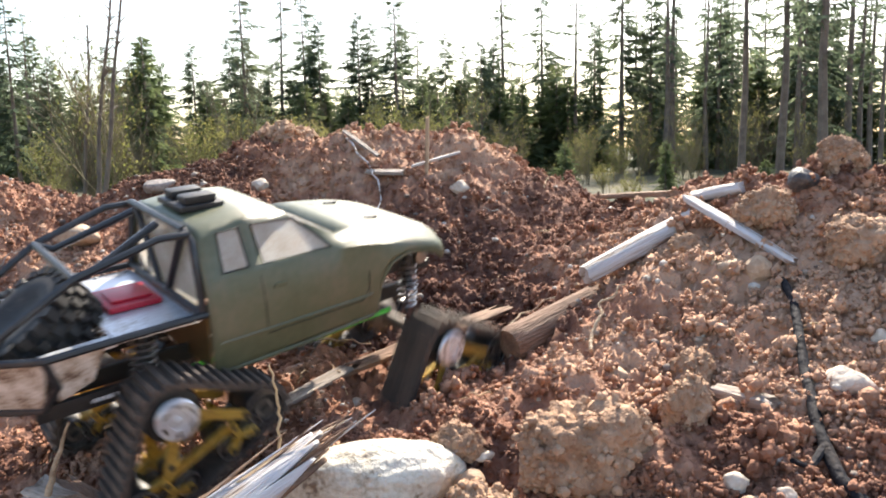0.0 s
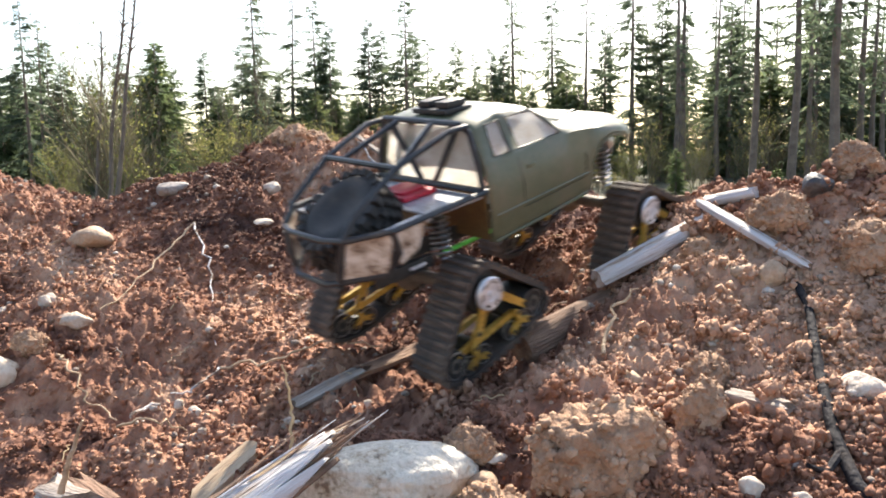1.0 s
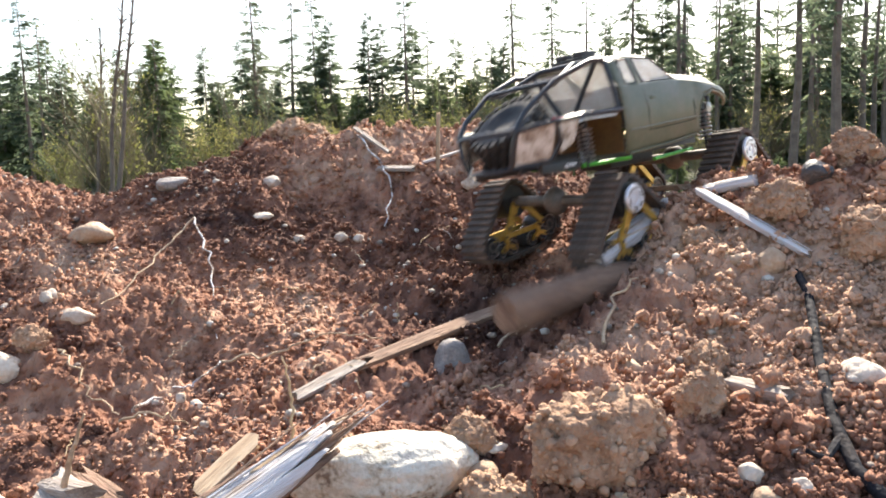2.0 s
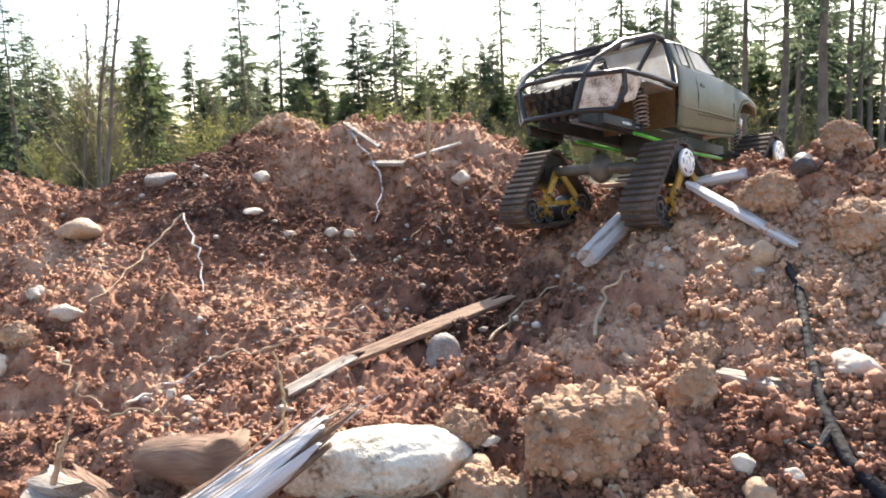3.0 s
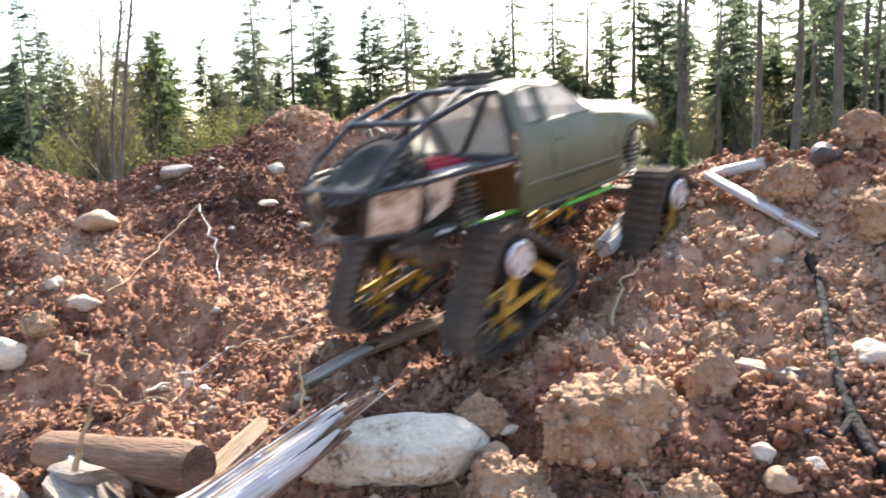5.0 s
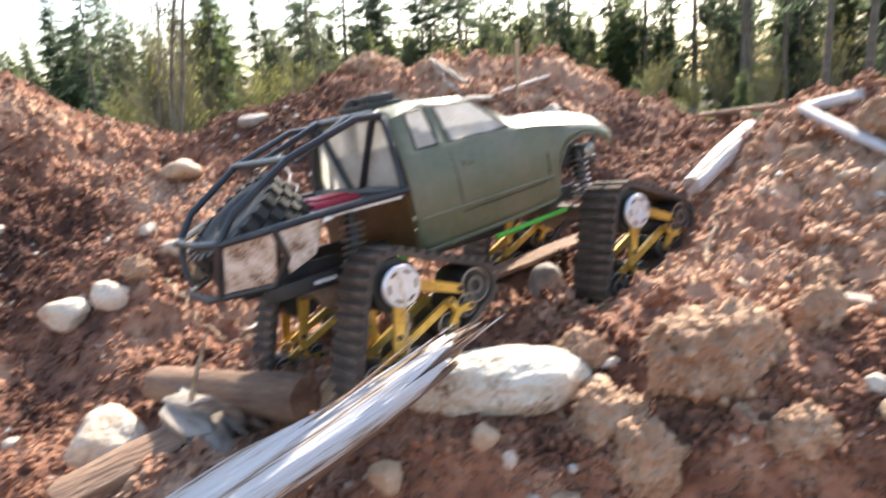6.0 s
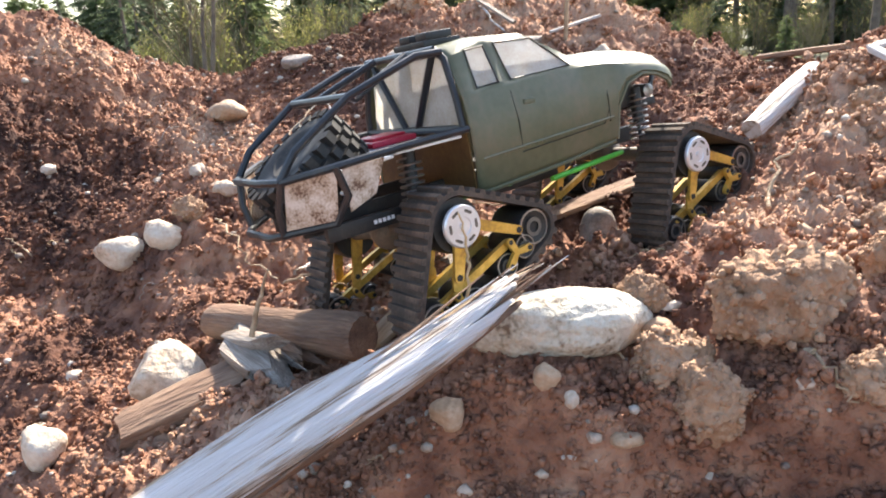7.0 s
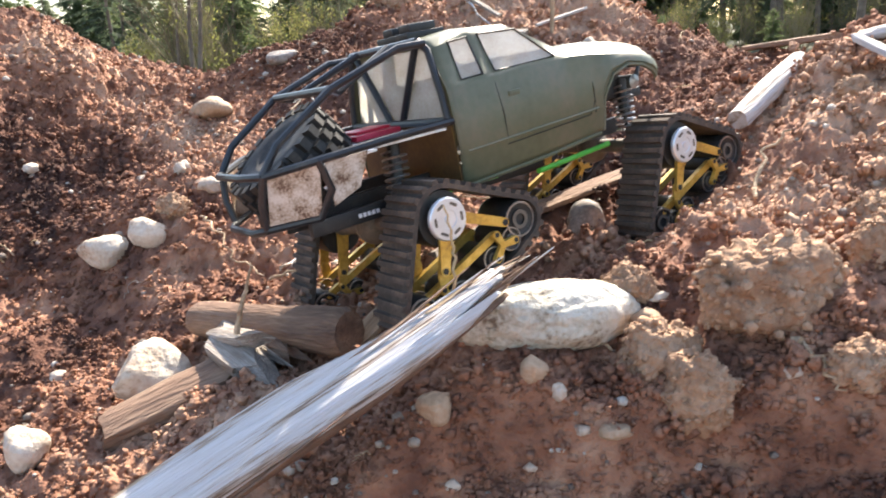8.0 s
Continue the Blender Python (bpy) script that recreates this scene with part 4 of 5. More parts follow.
def soil_clod(x, y, half, height, seed, label):
    """A crumbly block of dried soil with knobs on it."""
    rng = np.random.RandomState(seed)
    bm = bmesh.new()
    bmesh.ops.create_icosphere(bm, subdivisions=5, radius=1)
    n = np.array([v.co[:] for v in bm.verts])
    n /= np.linalg.norm(n, axis=1)[:, None]
    size = np.ones(len(n))
    for wide, amount, count in ((1.1, 0.16, 9), (0.5, 0.13, 40), (0.22, 0.09, 160), (0.11, 0.06, 500)):
        centres = rng.normal(size=(count, 3)) + np.array([0, 0, 0.25])
        centres /= np.linalg.norm(centres, axis=1)[:, None]
        layer = np.zeros(len(n))
        for c in centres:
            r = wide * rng.uniform(0.6, 1.25)
            layer = np.maximum(layer, np.sqrt(np.clip(1 - ((n - c) ** 2).sum(1) / (r * r), 0, 1)) * rng.uniform(0.5, 1.2))
        size += amount * layer
    for v, p in zip(bm.verts, n * size[:, None] * np.array([half, half * 0.7, height]) * 0.78):
        v.co = p
    off = Vector(rng.uniform(0, 40, 3))
    for v in bm.verts:
        p = v.co / half
        d = v.co.normalized()
        v.co += d * half * (0.26 * noise.noise(p * 1.6 + off) + 0.13 * noise.noise(p * 4 + off) + 0.09 * abs(noise.noise(p * 9 + off)) + 0.05 * noise.noise(p * 19 + off))
    shell = [v.co.copy() for v in bm.verts]
    crumbs = bmesh.new()
    for _ in range(420):
        p, r = shell[rng.randint(len(shell))], 0.03 * half * (4.0 ** (rng.rand() ** 1.6))
        if p.z > -0.6 * height:
            got = bmesh.ops.create_icosphere(crumbs, subdivisions=1, radius=r, matrix=Matrix.Translation(p * rng.uniform(0.95, 1.05)))
            for v in got["verts"]:
                v.co += Vector(rng.normal(size=3)) * r * 0.16
    ob = part("soil_clod", bm, SOIL_LUMP, None, label, angle=80)
    part("crumb_crust", crumbs, SOIL_LUMP, ob, angle=80)["kind"] = "stuff"
    ob.matrix_basis = pose(x, y, ground_at(x, y) + height * 0.30, 0, 0, rng.uniform(-25, 25))
    return tagged(ob, category="clod", group="soil clods")


soil_clod(.352, .552, .050, .040, 301, "crumbly tan block of dried soil beside the boulder")
soil_clod(.452, .590, .024, .030, 302, "upright crumbly clod of dry soil")
soil_clod(.262, .533, .030, .030, 303, "knobbly tan clod leaning on the boulder")
soil_clod(.250, .592, .022, .018, 313, "tan crumbly soil lying on the boulder's end")
soil_clod(.285, .500, .026, .034, 315, "crumbling tan soil spilling down the bank")
soil_clod(.130, .600, .018, .014, 314, "brown clod behind the boulder")
soil_clod(.500, .700, .026, .024, 304, "crumbly tan clod on the heap")
soil_clod(.66, .885, .034, .030, 305, "dry tan clod on top of the heap")
soil_clod(.73, .80, .038, .032, 306, "large crumbly tan clod on the heap")
soil_clod(-.05, 1.58, .060, .030, 307, "large pinkish clod on the back ridge")
soil_clod(.24, 1.58, .045, .022, 308, "dark knobbly clod on the back ridge")
soil_clod(-.31, .945, .022, .018, 309, "small brown clod on the slope")
soil_clod(.40, .49, .022, .020, 310, "tan clod at the edge of the bank")
soil_clod(.78, .93, .030, .030, 311, "knobbly clod on the heap's top")
soil_clod(.565, .90, .024, .026, 312, "tan clod beside the pale stick")


# ---------------------------------------------------------------- wood
def furrow(p, length_axis_scale, cross_scale):
    return noise.noise(Vector((p.x * length_axis_scale, p.y * cross_scale, p.z * cross_scale)))


def split_log():
    """A split half log lying across the bank, its pale inner face up, the end broken into splinters."""
    log = new("split_log")
    length, rng = 0.66, random.Random(7)
    nx, ny = 70, 16
    ends = [0.012 + 0.07 * abs(math.sin(j * 2.3)) * rng.random() + 0.035 * abs(j / ny - 0.4) for j in range(ny + 1)]
    for name, mat, kind, label in (("pale_face", WOOD_PALE, 1, "weathered pale split wood"), ("bark_side", WOOD_BROWN, -1, "brown splintery underside")):
        bm = bmesh.new()
        rows = []
        for i in range(nx + 1):
            row = []
            for j in range(ny + 1):
                u = j / ny
                x = ends[j] + (length - ends[j]) * (i / nx) ** 1.15
                w = 0.013 + 0.014 * min(1, x / 0.2) + 0.008 * x
                y = (u - 0.5) * 2 * w + 0.004 * math.sin(x * 17)
                edge = 1 - abs(u - 0.5) * 2
                if kind > 0:
                    z = 0.004 * math.sin(u * 3.0) - 0.0015 + 0.0022 * furrow(Vector((x, y, 0)), 9, 160) + 0.003 * furrow(Vector((x, y, 3)), 6, 45)
                    z -= 0.004 * (1 - min(1, edge * 6))
                else:
                    z = -0.004 - (0.010 + 0.020 * min(1, x / 0.3)) * min(1, edge * 1.6) ** 0.6 + 0.003 * furrow(Vector((x, y, 7)), 8, 90)
                row.append(bm.verts.new((x, y, z)))
            rows.append(row)
        for i in range(nx):
            for j in range(ny):
                bm.faces.new((rows[i][j], rows[i + 1][j], rows[i + 1][j + 1], rows[i][j + 1]))
        side = part(name, bm, mat, log, label, angle=60)
        mod = side.modifiers.new("thickness", "SOLIDIFY")
        mod.thickness, mod.offset = 0.004, 0
    for k in range(46):
        bm = bmesh.new()
        at_edge = k % 3 == 0
        x = rng.uniform(0.0, 0.09) if not at_edge else rng.uniform(0.05, 0.55)
        y = rng.uniform(-0.012, 0.012) if not at_edge else (0.013 + 0.017 * min(1, x / 0.2)) * rng.choice((-1, 1))
        l = rng.uniform(0.04, 0.13)
        z = rng.uniform(-0.012, 0.004) if not at_edge else rng.uniform(-0.010, 0.0)
        lift = rng.uniform(-0.006, 0.010)
        tube(bm, [(x + l, y, z - 0.002), (x + l * 0.5, y + rng.uniform(-.002, .002), z + 0.001), (x - rng.uniform(0, 0.03), y + rng.uniform(-.005, .005), z + lift)], rng.uniform(.0015, .0035), 4, 0.0004)
        part("splinter", bm, rng.choice((WOOD_PALE, WOOD_BROWN, WOOD_TAN)), log)
    d = Vector((-0.245, -0.125, -0.118)).normalized()
    n = Vector((0.08, -0.34, 0.93))
    n = (n - d * n.dot(d)).normalized()
    m = Matrix((d, n.cross(d), n)).transposed().to_4x4()
    log.matrix_basis = Matrix.Translation((0.158, 0.530, 0.578)) @ m
    return tagged(log, "splintered pale split log lying across the bank", "log")


split_log()


def plank(name, a, b, width, thick, mat, label, seed, lift=0.0, category="wood", ragged=0.5, square=0.7):
    """A weathered piece of wood between two places, uneven along the grain, with broken ends."""
    a, b = Vector(a), Vector(b)
    rng = random.Random(seed)
    length = (b - a).length
    bm = bmesh.new()
    n, m = 24, 10
    rings = []
    ends = [(rng.uniform(0, ragged), rng.uniform(0, ragged)) for _ in range(m)]
    for i in range(n + 1):
        ring = []
        for j in range(m):
            t = 2 * math.pi * j / m
            c, s = math.cos(t), math.sin(t)
            sq = max(abs(c), abs(s))
            x = length * (i / n)
            x = min(max(x, ends[j][0] * width), length - ends[j][1] * width * 1.5)
            taper = 1 - 0.25 * abs(i / n - 0.5)
            k = 1 + 0.12 * noise.noise(Vector((x * 12 + seed, c * 2, s * 2))) + 0.08 * noise.noise(Vector((x * 5, j * 1.7 + seed, 0)))
            ring.append(bm.verts.new((x, c / sq ** square * width / 2 * taper * k, s / sq ** square * thick / 2 * taper * k)))
        rings.append(ring)
    for p, q in zip(rings, rings[1:]):
        for j in range(m):
            bm.faces.new((p[j], p[(j + 1) % m], q[(j + 1) % m], q[j]))
    bm.faces.new(rings[0]), bm.faces.new(list(reversed(rings[-1])))
    ob = part(name, bm, mat, None, label, angle=45)
    d = (b - a).normalized()
    up = Vector((0, -0.25, 1))
    up = (up - d * up.dot(d)).normalized()
    ob.matrix_basis = Matrix.Translation(a + Vector((0, 0, lift))) @ Matrix((d, up.cross(d), up)).transposed().to_4x4()
    return tagged(ob, category=category)


def over(x, y, lift):
    return (x, y, ground_at(x, y) + lift)


plank("wood_chunk", over(-.176, .688, .044), over(-.052, .560, .014), .046, .026, WOOD_GREY, "broken grey weathered chunk of wood", 41, ragged=1.5)
plank("wood_chunk", over(-.168, .672, .050), over(-.070, .590, .040), .020, .016, WOOD_GREY, "splintered strip of grey wood on a broken chunk", 54, ragged=2.0)
plank("wood_chunk", over(-.150, .700, .030), over(-.045, .600, .022), .024, .018, WOOD_BROWN, "dark brown broken strip of wood", 55, ragged=1.8)
plank("plank", over(.120, .840, .012), over(.350, 1.005, .020), .026, .010, WOOD_BROWN, "brown weathered plank half buried in the gully", 42, ragged=1.5)
plank("plank", over(.060, .790, .008), over(.140, .860, .012), .022, .008, WOOD_GREY, "short grey board in the gully", 43)
plank("wood_slab", over(-.008, .640, .010), over(.040, .700, .014), .026, .010, WOOD_TAN, "flat tan slab of bark on the soil", 44)
plank("plank", over(-.245, .580, .004), over(-.105, .632, .018), .052, .030, WOOD_BROWN, "brown buried plank end on the slope", 45)
plank("wood_chunk", over(.510, .672, .010), over(.542, .602, .012), .020, .014, WOOD_GREY, "grey knotty chunk of wood on the heap", 46)
plank("stick", over(.583, .955, .028), over(.660, .800, .012), .016, .010, WOOD_PALE, "pale split stick lying down the heap", 47, ragged=0.8)
plank("plank", over(.56, 1.30, .02), over(.60, 1.04, .03), .020, .010, WOOD_BROWN, "brown broken board on the crest", 48)
plank("log", over(.605, .995, .010), over(.665, .955, .014), .020, .018, WOOD_PALE, "short pale log end on the crest", 49, ragged=0.3, category="log", square=0.0)
plank("stick", over(.081, 1.496, .012), over(.156, 1.398, .012), .010, .007, WOOD_GREY, "pale stick on the back ridge", 50)
plank("wood_slab", over(.125, 1.392, .012), over(.210, 1.355, .012), .022, .010, WOOD_GREY, "pale splintered slab on the back slope", 51)
plank("stick", over(.215, 1.367, .014), over(.310, 1.384, .016), .008, .006, WOOD_PALE, "thin pale stick on the back slope", 52)
plank("stick", over(.243, 1.36, -.03), (.249, 1.365, ground_at(.249, 1.365) + .10), .008, .007, WOOD_TAN, "upright thin stake in the back slope", 53)


def twig(points, r, mat, label, category="twig", tip=None, wander=0.004, seed=0):
    rng = random.Random(seed + len(points) * 7)
    pts = []
    for k, (p, q) in enumerate(zip(points, points[1:])):
        for s in range(5):
            pts.append(Vector(p).lerp(Vector(q), s / 5) + Vector((rng.uniform(-1, 1), rng.uniform(-1, 1), rng.uniform(-0.5, 1))) * wander * (1 if s or k else 0))
    pts.append(Vector(points[-1]))
    bm = bmesh.new()
    tube(bm, pts, r, 6, tip if tip else r * 0.5)
    return tagged(part("twig", bm, mat, None, label, angle=80), category=category)


ROOTS = [[(-.179, 1.256), (-.135, 1.172), (-.108, 1.10), (-.074, .975)], [(-.179, 1.256), (-.214, 1.187), (-.232, 1.099), (-.251, 1.028)],
         [(-.061, .938), (.012, .921), (.092, .913), (.157, .927)], [(-.061, .938), (-.085, .906), (-.113, .899)], [(-.262, .919), (-.234, .899), (-.201, .876), (-.162, .85)],
         [(-.127, .769), (-.089, .764), (-.056, .779)], [(-.115, .777), (-.099, .805), (-.093, .838)], [(.305, .889), (.351, .948), (.408, .961)], [(.406, .75), (.43, .807), (.463, .817)],
         [(.088, 1.469), (.134, 1.392), (.161, 1.332), (.147, 1.251)], [(.345, .462), (.329, .46)], [(.357, .512), (.369, .499), (.387, .483)]]
for k, line in enumerate(ROOTS):
    tagged(twig([over(x, y, 0.013) for x, y in line], 0.0019 if k < 6 else 0.0024, WOOD_TAN if k % 3 else WOOD_PALE, "thin pale root trailing over the soil", wander=0.005, seed=k), group="roots")
twig([(0.1, 0.57, 0.529), (0.102, 0.57, 0.568), (0.102, 0.57, 0.592), (0.096, 0.57, 0.615)], .0017, STRAW, "dry straw stalk standing behind the log", wander=.0015)
twig([(-0.107, 0.6, 0.497), (-0.096, 0.6, 0.53), (-0.083, 0.6, 0.562)], .0034, WOOD_TAN, "dry upright broken stick", tip=.0012, wander=.001)
BRANCH = [(.640, .800), (.635, .762), (.611, .703), (.594, .66), (.562, .574), (.55, .52), (.559, .478), (.575, .44)]
bm = bmesh.new()
tube(bm, [Vector(over(x, y, .009)) for x, y in BRANCH], .0046, 8, .0066)
branch = tagged(part("branch", bm, DARK_BARK, None, "dark wet forked branch lying down the heap", angle=70), category="branch")
bm = bmesh.new()
tube(bm, [Vector(over(x, y, .009)) for x, y in ((.556, .555), (.532, .532), (.510, .520))], .0040, 8, .002)
part("fork", bm, DARK_BARK, branch)
rng = random.Random(5)
for k in range(90):
    x, y = rng.uniform(-.6, .9), rng.uniform(.42, 1.55)
    a, l = rng.uniform(0, math.pi), rng.uniform(.015, .055)
    tagged(twig([over(x, y, .004), over(x + math.cos(a) * l * .5, y + math.sin(a) * l * .5, .008), over(x + math.cos(a) * l, y + math.sin(a) * l, .006)], rng.uniform(.0006, .0014),
                rng.choice((WOOD_TAN, STRAW, WOOD_GREY)), "fine dry twig on the soil", wander=.003, seed=k), group="fine twigs")


def pale_pole():
    """The pale pole that the truck knocks down the slope."""
    ob = plank("pole", (0, 0, 0), (.205, 0, 0), .031, .029, WOOD_PALE, "pale barkless pole on the slope", 61, ragged=0.25, category="log", square=0.0)
    return ob


def rolling_log():
    bm = bmesh.new()
    n, m, length = 26, 14, 0.235
    rings = []
    for i in range(n + 1):
        x = length * (i / n - 0.5)
        ring = []
        for j in range(m):
            t = 2 * math.pi * j / m
            k = 1 + 0.10 * noise.noise(Vector((x * 14, math.cos(t) * 1.6, math.sin(t) * 1.6))) + 0.05 * noise.noise(Vector((x * 40, math.cos(t) * 5, math.sin(t) * 5)))
            r = (0.024 - 0.004 * (i / n)) * k * (0.86 if i in (0, n) else 1)
            ring.append(bm.verts.new((x, r * math.cos(t), r * math.sin(t))))
        rings.append(ring)
    for p, q in zip(rings, rings[1:]):
        for j in range(m):
            bm.faces.new((p[j], p[(j + 1) % m], q[(j + 1) % m], q[j]))
    bm.faces.new(rings[0]), bm.faces.new(list(reversed(rings[-1])))
    return tagged(part("bark_log", bm, WOOD_BROWN, None, "short brown log with dusty bark", angle=60), category="log")


pole = pale_pole()
bark_log = rolling_log()


# ---------------------------------------------------------------- woods
def triangles(name, verts, faces, mat, parent):
    me = bpy.data.meshes.new(name)
    me.from_pydata([tuple(v) for v in verts], [], faces)
    me.update()
    me.materials.append(mat)
    ob = new(name, me)
    ob.parent = parent
    return ob


def conifer(height, spread_at_base, crown_from, seed, mat, density=1.0, droop=0.25):
    rng = random.Random(seed)
    tree = new("conifer")
    bm = bmesh.new()
    lean = Vector((rng.uniform(-.02, .02), rng.uniform(-.02, .02), 0))
    tube(bm, [Vector((0, 0, -0.6)), Vector((0, 0, height * .3)) + lean * height, Vector((0, 0, height * .65)) + lean * height * .5, Vector((0, 0, height))], height * .014, 6, .015)
    verts, faces = [], []
    z = height * crown_from
    while z < height * 0.99:
        up = (z - height * crown_from) / (height * (1 - crown_from))
        reach = spread_at_base * (1 - up) ** 0.62 * rng.uniform(0.45, 1.2) + 0.10
        for _ in range(rng.choice((2, 3, 3))):
            a = rng.uniform(0, 2 * math.pi)
            if rng.random() > 0.9 * density:
                continue
            r = reach * rng.uniform(0.5, 1.15)
            d = Vector((math.cos(a), math.sin(a), 0))
            root = Vector((0, 0, z)) + lean * height * (1 - z / height)
            tip = root + d * r + Vector((0, 0, (-droop * rng.uniform(.2, 2.0) + 0.30 * up) * r))
            tube(bm, [root, root.lerp(tip, .6) + Vector((0, 0, .05 * r)), tip], 0.018 * (1 - .5 * up), 3, .005)
            steps = max(6, int(r * 26 * density))
            for s in range(steps):
                f = 0.12 + 0.88 * (s + rng.random()) / steps
                p = root.lerp(tip, f) + Vector((0, 0, 0.08 * r * math.sin(f * 3)))
                for sgn in (-1, 1):
                    size = (0.09 + 0.15 * (1.05 - f)) * (0.6 + 0.5 * min(1, r)) * rng.uniform(0.6, 1.4)
                    side = Vector((-d.y, d.x, 0)) * sgn
                    q = p + (side * rng.uniform(.3, 1) + d * rng.uniform(.2, 1.0)) * size + Vector((0, 0, -rng.uniform(-0.1, 1.0) * size))
                    w = d * size * 0.26 + Vector((0, 0, rng.uniform(-.12, .12) * size))
                    i = len(verts)
                    verts += [p - w * 0.6, p + w * 0.6, q + w * 0.2, q - w * 0.3 + Vector((0, 0, -0.10 * size))]
                    faces += [(i, i + 1, i + 2), (i, i + 2, i + 3)]
        z += height * rng.uniform(0.008, 0.017) / max(0.6, density)
    part("trunk", bm, BARK, tree, angle=60)
    triangles("crown", verts, faces, mat, tree)
    return tree


def bare_shrub(height, seed, stems=5, leafy=1.0):
    """A leafless or barely leafing alder thicket: thin stems that fork upwards."""
    rng = random.Random(seed)
    tree = new("shrub")
    bm = bmesh.new()
    verts, faces = [], []

    def grow(p, d, length, r, level):
        pts = [p]
        for _ in range(3):
            d = (d + Vector((rng.uniform(-.16, .16), rng.uniform(-.16, .16), rng.uniform(-.02, .14)))).normalized()
            pts.append(pts[-1] + d * length / 3)
        tube(bm, pts, r, 3, r * .55)
        if level < 3:
            for _ in range(rng.choice((4, 5))):
                k = rng.randrange(1, 4)
                nd = (d + Vector((rng.uniform(-.9, .9), rng.uniform(-.9, .9), rng.uniform(-.1, .5)))).normalized()
                grow(pts[k], nd, length * rng.uniform(.4, .65), r * .5, level + 1)
        if level >= 2:
            for _ in range(int(4 * leafy)):
                q = rng.choice(pts) + Vector((rng.uniform(-.06, .06), rng.uniform(-.06, .06), rng.uniform(-.06, .06)))
                s = rng.uniform(.025, .06)
                i = len(verts)
                a, b = Vector((rng.gauss(0, 1), rng.gauss(0, 1), rng.gauss(0, 1))).normalized() * s, Vector((rng.gauss(0, 1), rng.gauss(0, 1), rng.gauss(0, 1))).normalized() * s
                verts.extend([q, q + a, q + a + b, q + b])
                faces.append((i, i + 1, i + 2, i + 3))

    for k in range(stems):
        a = rng.uniform(0, 2 * math.pi)
        grow(Vector((math.cos(a) * .25, math.sin(a) * .25, -.4)), Vector((math.cos(a) * .16, math.sin(a) * .16, 1)).normalized(), height * rng.uniform(.5, .75), height * .008, 0)
    part("branchwork", bm, TWIG_BARK, tree, angle=80)
    triangles("foliage", verts, faces, SPRING_LEAF, tree)
    return tree


CONIFERS = [conifer(9.0, 2.1, .05, 11, NEEDLES, 1.0), conifer(9.5, 1.8, .14, 12, NEEDLES, .85), conifer(10.5, 1.5, .30, 13, NEEDLES, .6), conifer(6.0, 2.0, .03, 14, NEEDLES_LIGHT, 1.05),
            conifer(10.0, 1.6, .10, 15, NEEDLES, .78, .35), conifer(13.0, 1.7, .34, 16, NEEDLES, .55)]
HEIGHTS = [9.0, 9.5, 10.5, 6.0, 10.0, 13.0]
SHRUBS = [bare_shrub(3.4, 21, 6, .3), bare_shrub(2.8, 22, 7, .8), bare_shrub(4.2, 23, 5, .0)]
for k, ob in enumerate(CONIFERS):
    tagged(ob, ("dense dark green conifer at the clearing's edge", "slim conifer with thin upper branches", "tall conifer with a bare lower trunk", "young light green conifer with full skirts",
                "narrow sparse dark conifer", "very tall conifer with a long bare trunk")[k], "tree", "conifers at the forest edge")
for k, ob in enumerate(SHRUBS):
    tagged(ob, ("leafless alder thicket with fine yellowish twigs", "budding shrub with yellow green leaves", "tall thin bare alder stems")[k], "shrub", "thicket before the forest")


def far_ground(x, y):
    return ground_at(x, y)


used = set()


def plant(kinds, k, x, y, height=None, base=None, turn=0.0):
    ob = kinds[k]
    s = height / base if height else 1.0
    m = Matrix.Translation((x, y, far_ground(x, y))) @ pose(0, 0, 0, 0, 0, turn)
    key = (id(kinds), k)
    if key not in used:
        used.add(key)
        ob.matrix_basis = m @ Matrix.Scale(s, 4)
        return ob
    c = copy_thing(ob, m)
    c.scale = (s, s, s)
    return c


rng = random.Random(17)
EDGE = [(-17.4, 34, 7.6), (-19.6, 40, 7.8), (-17.7, 38, 5.4), (-10.2, 30, 5.3), (-8.1, 38, 9.2), (-7.0, 44, 9.9), (-6.2, 46, 9.9), (-5.0, 44, 8.0), (-2.6, 42, 7.9), (-.5, 40, 9.0), (.8, 48, 8.5),
        (2.6, 50, 8.0), (3.8, 50, 7.3), (5.6, 44, 11.2), (8.3, 46, 10.0), (9.6, 42, 10.2), (12.9, 50, 10), (11.6, 40, 11.1), (15.5, 38, 10.2), (19.3, 44, 10.4), (18.4, 34, 9.7), (22.4, 36, 10.1), (19.6, 30, 8.0)]
for k, (x, y, h) in enumerate(EDGE):
    i = (1, 4, 0, 3, 1, 4, 1, 0, 0, 1, 4, 0)[k % 12] if x < 5 else (2, 4, 1, 2, 5, 1)[k % 6]
    plant(CONIFERS, i, x, y, h * 1.1 + .5, HEIGHTS[i], rng.uniform(0, 360))
for x, y in ((12.6, 36), (13.7, 38), (11.0, 24), (14.3, 28), (17.1, 32), (12.7, 22), (21.2, 35), (24.2, 38)):
    plant(CONIFERS, rng.choice((5, 5, 2)), x, y, rng.uniform(12, 15), 12.0, rng.uniform(0, 360))
for k in range(104):
    x = -27 + k * .6 + rng.uniform(-.6, .6)
    if x > 9 and k % 3 == 0:
        continue
    plant(CONIFERS, rng.choice((0, 3, 3, 0)), x, rng.uniform(40, 46), rng.uniform(4.0, 5.8) + max(0, x) * .08, 6.0, rng.uniform(0, 360))
